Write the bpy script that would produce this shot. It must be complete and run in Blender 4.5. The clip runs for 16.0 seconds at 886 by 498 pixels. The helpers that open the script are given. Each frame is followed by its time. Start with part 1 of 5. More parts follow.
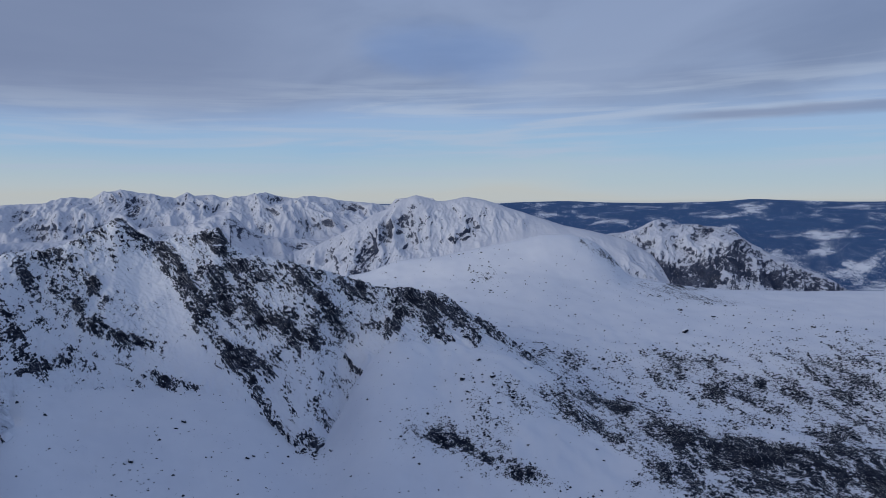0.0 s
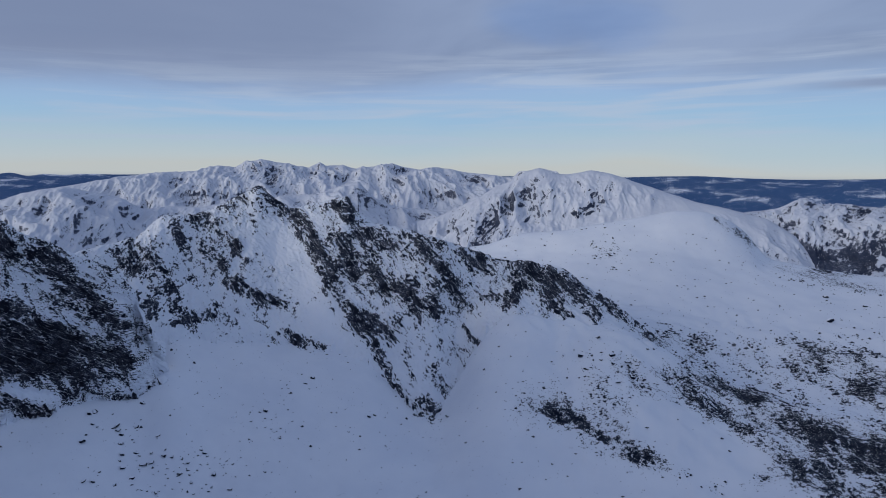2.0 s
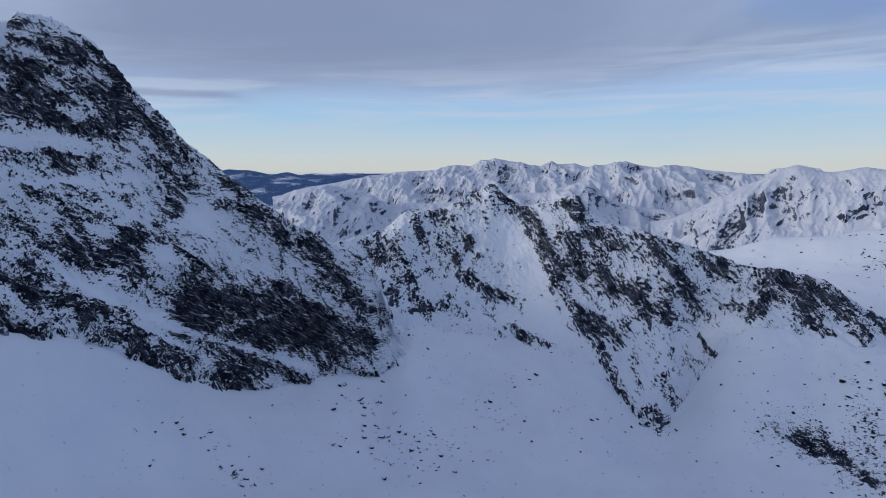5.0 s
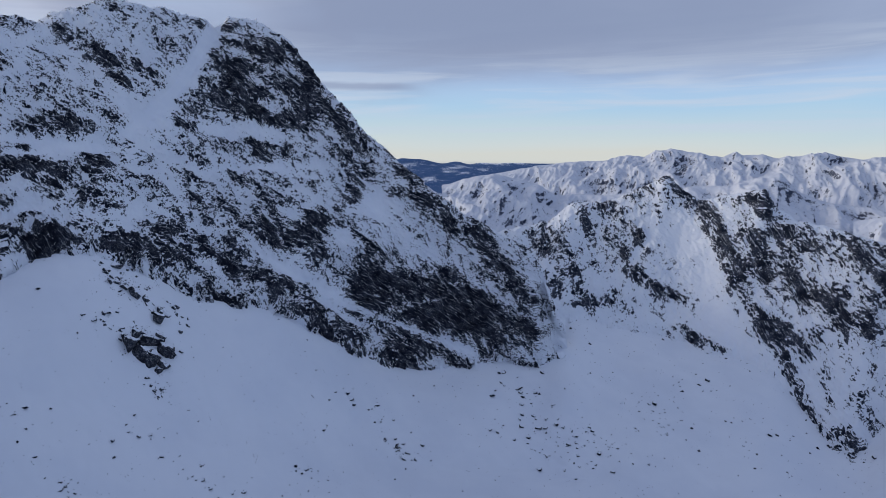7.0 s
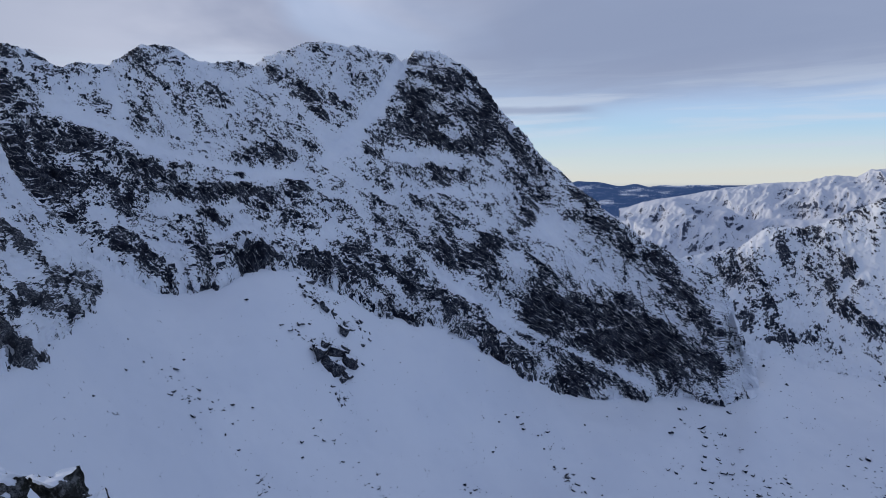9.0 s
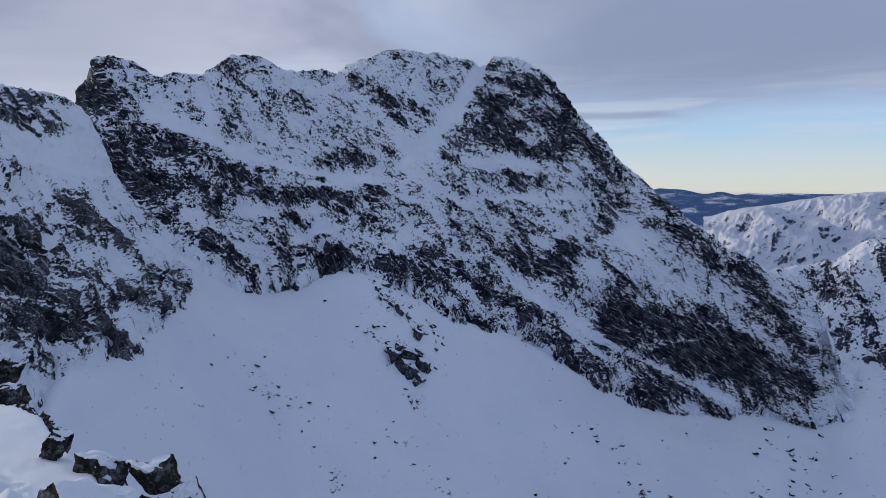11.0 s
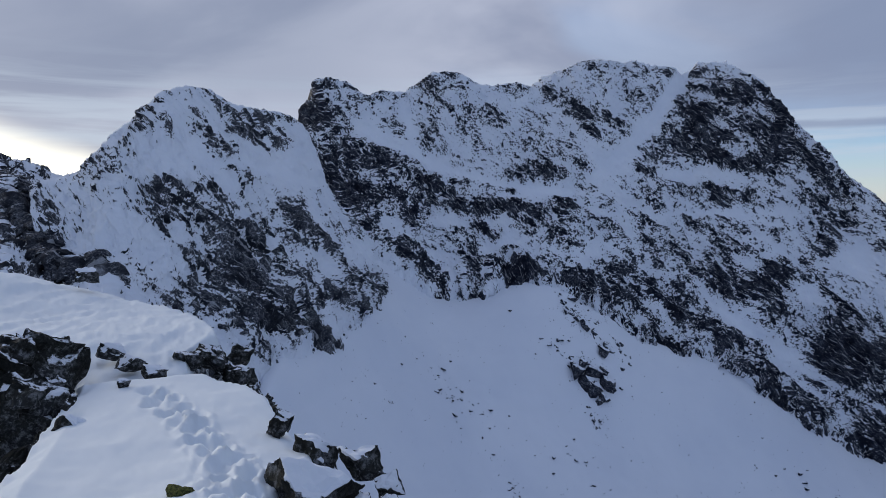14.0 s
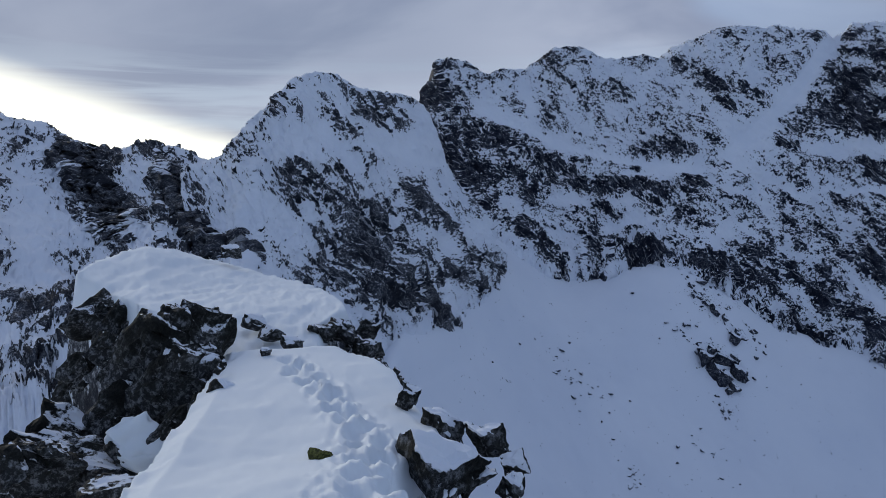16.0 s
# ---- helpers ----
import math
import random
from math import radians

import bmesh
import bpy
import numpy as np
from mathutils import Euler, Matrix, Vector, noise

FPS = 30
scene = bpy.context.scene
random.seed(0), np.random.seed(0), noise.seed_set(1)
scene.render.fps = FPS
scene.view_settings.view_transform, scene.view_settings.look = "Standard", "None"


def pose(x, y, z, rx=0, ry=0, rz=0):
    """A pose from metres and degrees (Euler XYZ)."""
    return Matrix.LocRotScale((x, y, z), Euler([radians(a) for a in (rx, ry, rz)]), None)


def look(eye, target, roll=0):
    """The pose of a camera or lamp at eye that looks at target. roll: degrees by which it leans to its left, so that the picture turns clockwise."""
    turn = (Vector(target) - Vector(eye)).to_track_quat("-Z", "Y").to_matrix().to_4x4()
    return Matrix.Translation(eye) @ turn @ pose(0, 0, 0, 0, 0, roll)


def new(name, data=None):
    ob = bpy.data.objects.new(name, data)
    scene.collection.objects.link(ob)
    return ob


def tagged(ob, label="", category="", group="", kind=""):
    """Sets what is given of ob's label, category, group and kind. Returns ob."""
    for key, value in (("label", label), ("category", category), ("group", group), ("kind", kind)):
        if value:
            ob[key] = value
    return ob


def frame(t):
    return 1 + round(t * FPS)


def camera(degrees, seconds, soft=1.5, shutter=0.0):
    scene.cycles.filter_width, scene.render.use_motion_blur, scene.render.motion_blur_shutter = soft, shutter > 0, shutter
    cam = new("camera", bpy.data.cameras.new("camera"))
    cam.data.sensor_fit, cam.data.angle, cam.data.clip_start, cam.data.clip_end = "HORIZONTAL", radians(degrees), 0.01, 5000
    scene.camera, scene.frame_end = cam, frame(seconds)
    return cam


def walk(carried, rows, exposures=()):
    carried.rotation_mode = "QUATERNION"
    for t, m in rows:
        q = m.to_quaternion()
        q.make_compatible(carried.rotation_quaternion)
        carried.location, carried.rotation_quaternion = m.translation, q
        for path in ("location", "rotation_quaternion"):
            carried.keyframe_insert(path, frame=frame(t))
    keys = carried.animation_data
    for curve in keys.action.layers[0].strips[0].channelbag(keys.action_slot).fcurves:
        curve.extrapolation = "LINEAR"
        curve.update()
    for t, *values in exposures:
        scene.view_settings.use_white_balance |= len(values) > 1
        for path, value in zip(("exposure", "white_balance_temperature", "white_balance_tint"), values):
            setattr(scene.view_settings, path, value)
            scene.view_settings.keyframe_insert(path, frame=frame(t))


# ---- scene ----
# The camera: a phone held at arm's length by somebody who turns on a summit. Rows: seconds, bearing (degrees to the left
# of the first view), pitch, roll. Bearings all through this file are counted the same way; heights count from the eye.
REACH = 0.55
cam = camera(69.05, 16.0, 0.85)
TURN = [
    (0, 0.00, -4.69, 0.38), (0.5, 2.92, -5.04, 0.54), (1, 6.07, -5.26, 0.26), (1.5, 8.62, -6.54, 0.16),
    (2, 10.84, -7.13, -0.38), (2.5, 14.09, -8.05, -0.21), (3, 17.91, -8.34, -0.09), (3.5, 19.61, -8.51, 0.14),
    (4, 24.41, -7.90, 0.10), (4.2, 26.45, -7.83, 0.07), (6.3, 36.62, -6.84, -0.33), (6.5, 38.64, -7.28, -0.35),
    (7, 45.78, -8.26, -0.36), (7.5, 49.73, -7.51, -0.61), (8, 54.20, -7.54, -0.07), (8.5, 57.43, -6.24, 0.06),
    (9, 61.14, -6.22, 0.28), (9.2, 63.06, -6.10, 0.03), (11.3, 69.29, -5.00, -0.32), (11.5, 70.71, -4.40, -0.47),
    (12, 74.48, -4.36, -0.29), (12.5, 77.24, -4.52, -0.73), (13, 79.40, -4.17, -1.28), (13.5, 82.48, -4.28, -0.64),
    (14, 84.53, -4.83, -0.96), (14.5, 86.42, -5.50, -1.20), (15, 89.33, -5.34, -0.38), (15.5, 92.48, -5.93, -0.57),
    (16, 95.05, -6.77, -0.34),
]


def held(yaw, pitch, roll):
    a = radians(yaw)
    return pose(-REACH * math.sin(a), REACH * math.cos(a), 0, 90 + pitch, roll, yaw)


walk(cam, [(t, held(y, p, r)) for t, y, p, r in TURN],
     [(0, -0.06, 6450, 10), (4, 0.15, 6500, 9), (7, 0.33, 6850, 10), (9, 0.39, 6950, 10), (12.5, 0.29, 6950, 11), (14, 0.23, 6850, 9), (16, 0.13, 6650, 7)])

# ---- world and light: a thin overcast with a clear strip over the horizon, and the sun low behind cloud ----
SUN_BEARING, SUN_HEIGHT = 128.0, 9.0
world = bpy.data.worlds.new("winter_sky")
scene.world = world
world.use_nodes = True


class Net:
    """A small helper to write node trees."""

    def __init__(self, tree):
        self.tree = tree
        tree.nodes.clear()

    def node(self, kind, ins=()):
        n = self.tree.nodes.new(kind)
        for k, v in dict(ins).items():
            self.feed(n.inputs[k], v)
        return n

    def feed(self, socket, v):
        if isinstance(v, bpy.types.NodeSocket):
            self.tree.links.new(v, socket)
        else:
            socket.default_value = v

    def attribute(self, name):
        n = self.node("ShaderNodeAttribute")
        n.attribute_name = name
        return n.outputs["Fac"]

    def math(self, op, a, b=0.0, c=None, clamp=False):
        n = self.node("ShaderNodeMath")
        n.operation, n.use_clamp = op, clamp
        self.feed(n.inputs[0], a)
        self.feed(n.inputs[1], b)
        if c is not None:
            self.feed(n.inputs[2], c)
        return n.outputs[0]

    def smooth(self, v, lo, hi, a=0.0, b=1.0):
        n = self.node("ShaderNodeMapRange")
        n.interpolation_type = "SMOOTHSTEP"
        for k, x in zip(range(5), (v, lo, hi, a, b)):
            self.feed(n.inputs[k], x)
        return n.outputs[0]

    def mix(self, f, a, b, blend="MIX"):
        n = self.node("ShaderNodeMix")
        n.data_type, n.blend_type = "RGBA", blend
        self.feed(n.inputs[0], f)
        self.feed(n.inputs[6], a)
        self.feed(n.inputs[7], b)
        return n.outputs[2]

    def noise(self, vector, scale, detail=4.0, rough=0.55, distortion=0.0):
        n = self.node("ShaderNodeTexNoise")
        self.feed(n.inputs["Vector"], vector)
        for k, x in (("Scale", scale), ("Detail", detail), ("Roughness", rough), ("Distortion", distortion)):
            n.inputs[k].default_value = x
        return n.outputs["Fac"]

    def scaled(self, vector, x, y, z, shift=(0, 0, 0)):
        n = self.node("ShaderNodeMapping")
        self.feed(n.inputs["Vector"], vector)
        n.inputs["Scale"].default_value = (x, y, z)
        n.inputs["Location"].default_value = shift
        return n.outputs[0]

    def ramp(self, f, stops):
        n = self.node("ShaderNodeValToRGB")
        self.feed(n.inputs[0], f)
        e = n.color_ramp.elements
        while len(e) < len(stops):
            e.new(0.5)
        for k, (p, c) in zip(e, stops):
            k.position, k.color = p, (*c, 1)
        return n.outputs[0]


net = Net(world.node_tree)
way = net.node("ShaderNodeTexCoord").outputs["Generated"]
part_xyz = net.node("ShaderNodeSeparateXYZ", ins={0: way})
X, Y, H = part_xyz.outputs
flat = net.math("SQRT", net.math("ADD", net.math("MULTIPLY", X, X), net.math("MULTIPLY", Y, Y)))
height = net.math("MULTIPLY", net.math("ARCTAN2", H, flat), 57.2958)         # degrees over the horizon
bearing = net.math("MULTIPLY", net.math("ARCTAN2", net.math("MULTIPLY", X, -1.0), Y), 57.2958)
sky_node = net.node("ShaderNodeTexSky")
sky_node.sky_type, sky_node.sun_disc = "NISHITA", False
sky_node.sun_elevation, sky_node.sun_rotation = radians(SUN_HEIGHT), radians(-SUN_BEARING)
sky_node.altitude, sky_node.dust_density = 2000.0, 1.5
clear = net.mix(1.0, sky_node.outputs[0], (0.12, 0.12, 0.12, 1), "MULTIPLY")


def on_sky(across, up, shift, scale, detail, rough, lean=0.0):
    """Noise laid out by bearing and height, in degrees per wave."""
    h = net.math("ADD", height, net.math("MULTIPLY", bearing, lean))
    v = net.node("ShaderNodeCombineXYZ", ins={0: net.math("DIVIDE", bearing, across), 1: net.math("DIVIDE", h, up), 2: shift}).outputs[0]
    return net.noise(v, scale, detail, rough, 0.5)


strip = on_sky(40.0, 9.0, 1.7, 1.0, 3.0, 0.45)
broad = on_sky(26.0, 10.0, 4.1, 1.0, 5.0, 0.5, 0.08)
fine = on_sky(20.0, 5.0, 8.3, 1.0, 5.0, 0.55)
wave = net.math("ADD", height, net.math("MULTIPLY", net.math("SUBTRACT", strip, 0.5), 4.0))
band = net.ramp(net.math("DIVIDE", wave, 40.0, clamp=True), [
    (0.0, (0.585, 0.57, 0.54)), (0.014, (0.555, 0.58, 0.585)), (0.034, (0.50, 0.57, 0.61)), (0.1, (0.37, 0.52, 0.68)), (0.17, (0.36, 0.47, 0.68)),
    (0.23, (0.42, 0.49, 0.66)), (0.5, (0.26, 0.35, 0.58)), (1.0, (0.22, 0.29, 0.48))])
cloud = net.mix(net.smooth(broad, 0.36, 0.66), (0.245, 0.28, 0.415, 1), (0.405, 0.44, 0.585, 1))
holes = on_sky(22.0, 12.0, 6.6, 1.0, 3.0, 0.5, -0.05)
cover = net.math("MULTIPLY", net.smooth(net.math("ADD", wave, net.math("MULTIPLY", net.math("SUBTRACT", fine, 0.5), 8.0)), 5.0, 10.5),
                 net.math("SUBTRACT", 1.0, net.smooth(holes, 0.58, 0.70, 0.0, 0.55)))
side = net.smooth(bearing, 5.0, 60.0)
cover = net.math("MAXIMUM", cover, net.math("MULTIPLY", net.smooth(bearing, 62.0, 92.0), net.smooth(height, -1.0, 2.5)))
cloud = net.mix(side, net.mix(1.0, cloud, (0.78, 0.82, 0.86, 1), "MULTIPLY"), net.mix(1.0, cloud, (1.17, 1.08, 1.0, 1), "MULTIPLY"))
base = net.mix(net.math("MULTIPLY", cover, net.math("ADD", 0.8, net.math("MULTIPLY", side, 0.17))), band, cloud)
veil = on_sky(17.0, 1.15, 2.9, 1.0, 4.0, 0.55, 0.02)
base = net.mix(net.math("MULTIPLY", net.smooth(veil, 0.42, 0.68), net.math("MULTIPLY", net.smooth(height, 1.0, 3.0, 0.0, 0.7), net.smooth(height, 12.0, 7.0))), base, (0.50, 0.54, 0.65, 1))
base = net.mix(0.04, base, clear)
# a small blue hole in the cover
hole = net.math("ADD", net.math("POWER", net.math("DIVIDE", net.math("ADD", bearing, 1.0), 7.5), 2.0), net.math("POWER", net.math("DIVIDE", net.math("SUBTRACT", height, 12.4), 2.6), 2.0))
base = net.mix(net.smooth(net.math("ADD", hole, net.math("MULTIPLY", net.math("SUBTRACT", fine, 0.5), 4.0)), 1.6, 0.0, 0.0, 0.45), base, (0.19, 0.30, 0.56, 1))
# a heavier bank of cloud, and two thin dark streaks
bank = net.math("MULTIPLY", net.smooth(net.math("ABSOLUTE", net.math("SUBTRACT", bearing, 38.0)), 36.0, 12.0), net.smooth(height, 5.0, 10.5, 0.0, 0.85))
base = net.mix(bank, base, (0.225, 0.265, 0.395, 1))
base = net.mix(net.math("MULTIPLY", net.smooth(bearing, 80.0, 100.0), net.smooth(height, 5.0, 10.0, 0.0, 0.45)), base, (0.235, 0.265, 0.37, 1))
for centre, half, level in ((-32.0, 17.0, 6.3), (54.0, 7.0, 5.6)):
    low = net.math("ADD", level, net.math("MULTIPLY", net.math("SUBTRACT", fine, 0.5), 1.6))
    thin = net.smooth(net.math("ABSOLUTE", net.math("SUBTRACT", height, low)), 0.55, 0.1)
    streak = net.math("MULTIPLY", thin, net.smooth(net.math("ABSOLUTE", net.math("SUBTRACT", bearing, centre)), half, half * 0.5, 0.0, 0.7))
    base = net.mix(streak, base, (0.25, 0.285, 0.41, 1))
# the bright gap under the cloud in front of the sun
gap_side = net.smooth(bearing, 106.0, 114.0)
gap_top = net.math("SUBTRACT", net.math("ADD", 5.2, net.math("MULTIPLY", net.math("SUBTRACT", bearing, 122.0), 0.30)),
                   net.math("MULTIPLY", net.math("SUBTRACT", broad, 0.5), 5.0))
gap = net.math("MULTIPLY", gap_side, net.smooth(net.math("SUBTRACT", gap_top, height), -1.4, 2.4))
base = net.mix(gap, base, (1.6, 1.44, 1.22, 1))
below = net.smooth(height, -1.5, -0.3)
base = net.mix(below, (0.16, 0.20, 0.32, 1), base)
base = net.mix(1.0, base, (0.85, 0.935, 1.0, 1), "MULTIPLY")
back = net.node("ShaderNodeBackground", ins={0: base, 1: 1.0})
net.tree.links.new(back.outputs[0], net.node("ShaderNodeOutputWorld").inputs[0])

sun_data = bpy.data.lights.new("sun", "SUN")
sun_data.energy, sun_data.angle, sun_data.color = 1.1, radians(24), (1.0, 0.95, 0.88)
sun = new("sun", sun_data)
_a = radians(SUN_BEARING)
sun.matrix_world = look((-800 * math.sin(_a), 800 * math.cos(_a), 800 * math.tan(radians(SUN_HEIGHT + 6))), (0, 0, 0))

# ---- materials ----
def material(name):
    m = bpy.data.materials.new(name)
    m.use_nodes = True
    return m, Net(m.node_tree)


def finish(net, color, rough, normal=None, spec=0.3):
    b = net.node("ShaderNodeBsdfPrincipled")
    net.feed(b.inputs["Base Color"], color)
    net.feed(b.inputs["Roughness"], rough)
    b.inputs["Specular IOR Level"].default_value = spec
    if normal is not None:
        net.feed(b.inputs["Normal"], normal)
    net.tree.links.new(b.outputs[0], net.node("ShaderNodeOutputMaterial").inputs[0])
    return b


def bump(net, height, distance, strength=1.0, normal=None):
    n = net.node("ShaderNodeBump")
    n.inputs["Strength"].default_value = strength
    n.inputs["Distance"].default_value = distance
    net.feed(n.inputs["Height"], height)
    if normal is not None:
        net.feed(n.inputs["Normal"], normal)
    return n.outputs[0]


def snowy_rock(name, grain, dark=(0.016, 0.019, 0.026), light=(0.056, 0.062, 0.076), snow=(0.80, 0.83, 0.89), rime=0.25, sharp=0.07, plain=False, speck=1.0, bedded=False):
    """Rock with snow lying on it. grain: the size in metres of the finest patches. The mesh's 'rock' says how bare it is;
    plain: beyond the hills ('far') the bare ground is wooded land with open fields."""
    m, net = material(name)
    co = net.node("ShaderNodeTexCoord").outputs["Object"]
    bare = net.attribute("rock")
    flakes = co
    if bedded:
        lay = net.node("ShaderNodeAttribute")
        lay.attribute_name = "lay"
        flakes = net.scaled(lay.outputs["Vector"], 0.6, 1.15, 1.0)
    n1 = net.noise(flakes, (0.5 if bedded else 0.4) / grain, 6.0, 0.65)
    n2 = net.noise(flakes, 1.5 / grain, 4.0, 0.6)
    if bedded:      # angular shards of broken rock
        for_cells = net.node("ShaderNodeVectorMath", ins={0: flakes, 1: (0.0, 0.0, 0.0)})
        jitter = net.node("ShaderNodeTexNoise", ins={"Vector": flakes, "Scale": 0.5 / grain, "Detail": 3.0})
        for_cells.operation = "MULTIPLY_ADD"
        net.feed(for_cells.inputs[0], jitter.outputs["Color"])
        for_cells.inputs[1].default_value = (1.6 * grain, 1.6 * grain, 1.6 * grain)
        net.feed(for_cells.inputs[2], flakes)
        cells = [net.node("ShaderNodeTexVoronoi", ins={"Vector": for_cells.outputs[0], "Scale": k / grain}).outputs["Color"] for k in (0.45, 1.1)]
        n1 = net.math("ADD", net.math("MULTIPLY", n1, 0.5), net.math("MULTIPLY", cells[0], 0.5))
        n2 = net.math("ADD", net.math("MULTIPLY", n2, 0.5), net.math("MULTIPLY", cells[1], 0.5))
    v = net.math("ADD", bare, net.math("MULTIPLY", net.math("SUBTRACT", n1, 0.5), (0.65 if bedded else 0.8) * speck))
    v = net.math("ADD", v, net.math("MULTIPLY", net.math("SUBTRACT", n2, 0.5), (1.25 if bedded else 0.6) * speck))
    mask = net.smooth(v, 0.5 - sharp, 0.5 + sharp)
    n3 = net.noise(co, 0.1 / grain, 5.0, 0.6)
    n4 = net.noise(co, 2.2 / grain, 4.0, 0.7)
    tone = net.math("ADD", net.math("MULTIPLY", n3, 0.7), net.math("MULTIPLY", n4, 0.4))
    rock = net.mix(net.smooth(tone, 0.4, 0.75), (*dark, 1), (*light, 1))
    rock = net.mix(net.smooth(net.noise(co, 0.07 / grain, 3.0), 0.5, 0.7, 0.0, 0.4), rock, (0.030, 0.034, 0.050, 1))
    if bedded:      # thin ledges of snow along the beds
        seam = net.noise(net.scaled(lay.outputs["Vector"], 0.16, 1.5, 1.0), 0.55 / grain, 4.0, 0.62, 0.0)
        rock = net.mix(net.smooth(seam, 0.58, 0.64, 0.0, 0.4), rock, (*snow, 1))
    frost = net.math("MULTIPLY", net.smooth(n3, 0.4, 0.62), net.smooth(net.noise(co, 0.9 / grain, 5.0, 0.75), 0.46, 0.66, 0.0, rime))
    rock = net.mix(frost, rock, (*snow, 1))
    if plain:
        # the woods' blue is distance haze, put into their colour
        hazy_wood = net.mix(n1, (0.040, 0.094, 0.215, 1), (0.075, 0.145, 0.295, 1))
        rock = net.mix(net.attribute("far"), rock, hazy_wood)
    white = net.mix(net.smooth(net.noise(co, 0.03 / grain, 4.0), 0.35, 0.7), (*snow, 1), (snow[0] * 0.93, snow[1] * 0.94, snow[2] * 0.96, 1))
    color = net.mix(mask, white, rock)
    h = net.math("ADD", net.math("MULTIPLY", n4, mask), net.math("MULTIPLY", net.math("SUBTRACT", 1.0, mask), 0.75))
    finish(net, color, net.math("SUBTRACT", 0.85, net.math("MULTIPLY", mask, 0.15)), bump(net, h, grain * 0.85, 0.8), 0.06)
    return m


ROCK_FACE = snowy_rock("snowy_rock_face", 1.1, speck=1.15, light=(0.031, 0.037, 0.056), rime=0.22, sharp=0.045, dark=(0.009, 0.011, 0.019), bedded=True)
ROCK_DOME = snowy_rock("rimed_rock_face", 0.9, speck=0.7, light=(0.070, 0.075, 0.092), rime=0.4, sharp=0.055, bedded=True)
ROCK_CRAG = snowy_rock("bare_crag_rock", 1.2, speck=1.3, light=(0.036, 0.041, 0.056), rime=0.3, sharp=0.05, dark=(0.009, 0.011, 0.019))
# side peak's rock, its colour lifted to carry some aerial haze
HAZED_RIDGE = snowy_rock("hazed_snowy_rock_ridge", 1.7, speck=1.1, light=(0.046, 0.054, 0.082), rime=0.25, sharp=0.05, dark=(0.014, 0.018, 0.030), bedded=True)
# haze of the far ranges painted in: duller snow, paler and bluer rock
HAZED_SNOW = snowy_rock("hazed_snow_range", 7.0, dark=(0.038, 0.050, 0.088), light=(0.085, 0.10, 0.15), snow=(0.65, 0.675, 0.745), rime=0.3, sharp=0.10, speck=1.4)
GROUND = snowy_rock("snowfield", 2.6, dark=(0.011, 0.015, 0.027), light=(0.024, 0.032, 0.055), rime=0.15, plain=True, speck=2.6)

# ---- terrain tools ----
_lot = np.random.default_rng(21)
GRADIENTS = _lot.normal(size=(4096, 3)).astype(np.float32)
GRADIENTS /= np.linalg.norm(GRADIENTS, axis=1, keepdims=True)
CHANCE = _lot.random(4096).astype(np.float32)


def perlin(p):
    """Gradient noise, about -0.7 to 0.7, for an array of points (..., 3)."""
    shape = p.shape[:-1]
    q = np.ascontiguousarray(p.reshape(-1, 3).T, dtype=np.float32)
    i = np.floor(q)
    f = q - i
    i = i.astype(np.int32)
    w = f * f * f * (f * (f * 6 - 15) + 10)
    ends = [(i[k] * m, (i[k] + 1) * m) for k, m in enumerate((7385609, 1934963, 8349279))]
    out = 0
    for dx in (0, 1):
        for dy in (0, 1):
            for dz in (0, 1):
                h = ends[0][dx] ^ ends[1][dy] ^ ends[2][dz]
                g = GRADIENTS[(h ^ (h >> 12)) & 4095]
                k = (w[0] if dx else 1 - w[0]) * (w[1] if dy else 1 - w[1]) * (w[2] if dz else 1 - w[2])
                out = out + k * (g[:, 0] * (f[0] - dx) + g[:, 1] * (f[1] - dy) + g[:, 2] * (f[2] - dz))
    return (out * 1.25).reshape(shape)


def fbm(p, octaves=5, gain=0.5, ridged=False):
    total, amp, size = 0, 1.0, 0.0
    for k in range(octaves):
        n = perlin(p * 2.03 ** k + 17.7 * k)
        total = total + amp * ((1 - 2.4 * np.abs(n)) if ridged else 1.6 * n)
        size += amp
        amp *= gain
    return total / size


def facets(p):
    """Broken rock: for each point (..., 3) the height of the tilted flat face of the block that it lies on."""
    shape = p.shape[:-1]
    q = p.reshape(-1, 3).astype(np.float32)
    i = np.floor(q - 0.5).astype(np.int32)
    best = np.full(len(q), 9e9, np.float32)
    face = np.zeros(len(q), np.float32)
    for dx in (0, 1):
        for dy in (0, 1):
            for dz in (0, 1):
                c = i + np.array([dx, dy, dz], np.int32)
                h = c[:, 0] * 7385609 ^ c[:, 1] * 1934963 ^ c[:, 2] * 8349279
                h = (h ^ (h >> 12)) & 4095
                g = GRADIENTS[h]
                off = q - c - 0.5 - 0.42 * g
                dist = (off * off).sum(1)
                near = dist < best
                best = np.where(near, dist, best)
                face = np.where(near, (off * g[:, [1, 2, 0]]).sum(1) * 0.9 + CHANCE[h] - 0.5, face)
    return face.reshape(shape)


def resample(line, bearings, soft=0):
    """Distance and height of a guide line (bearing, distance, height) at those bearings."""
    rows = np.array(sorted(line), float)
    out = [np.interp(bearings, rows[:, 0], rows[:, k]) for k in (1, 2)]
    if soft:
        kernel = np.hanning(2 * soft + 3)[1:-1]
        kernel /= kernel.sum()
        out = [np.convolve(np.pad(a, soft, "edge"), kernel, "valid") for a in out]
    return out


def world_of(b, d, h):
    a = np.radians(b)
    return np.stack([-d * np.sin(a), d * np.cos(a), h], -1)


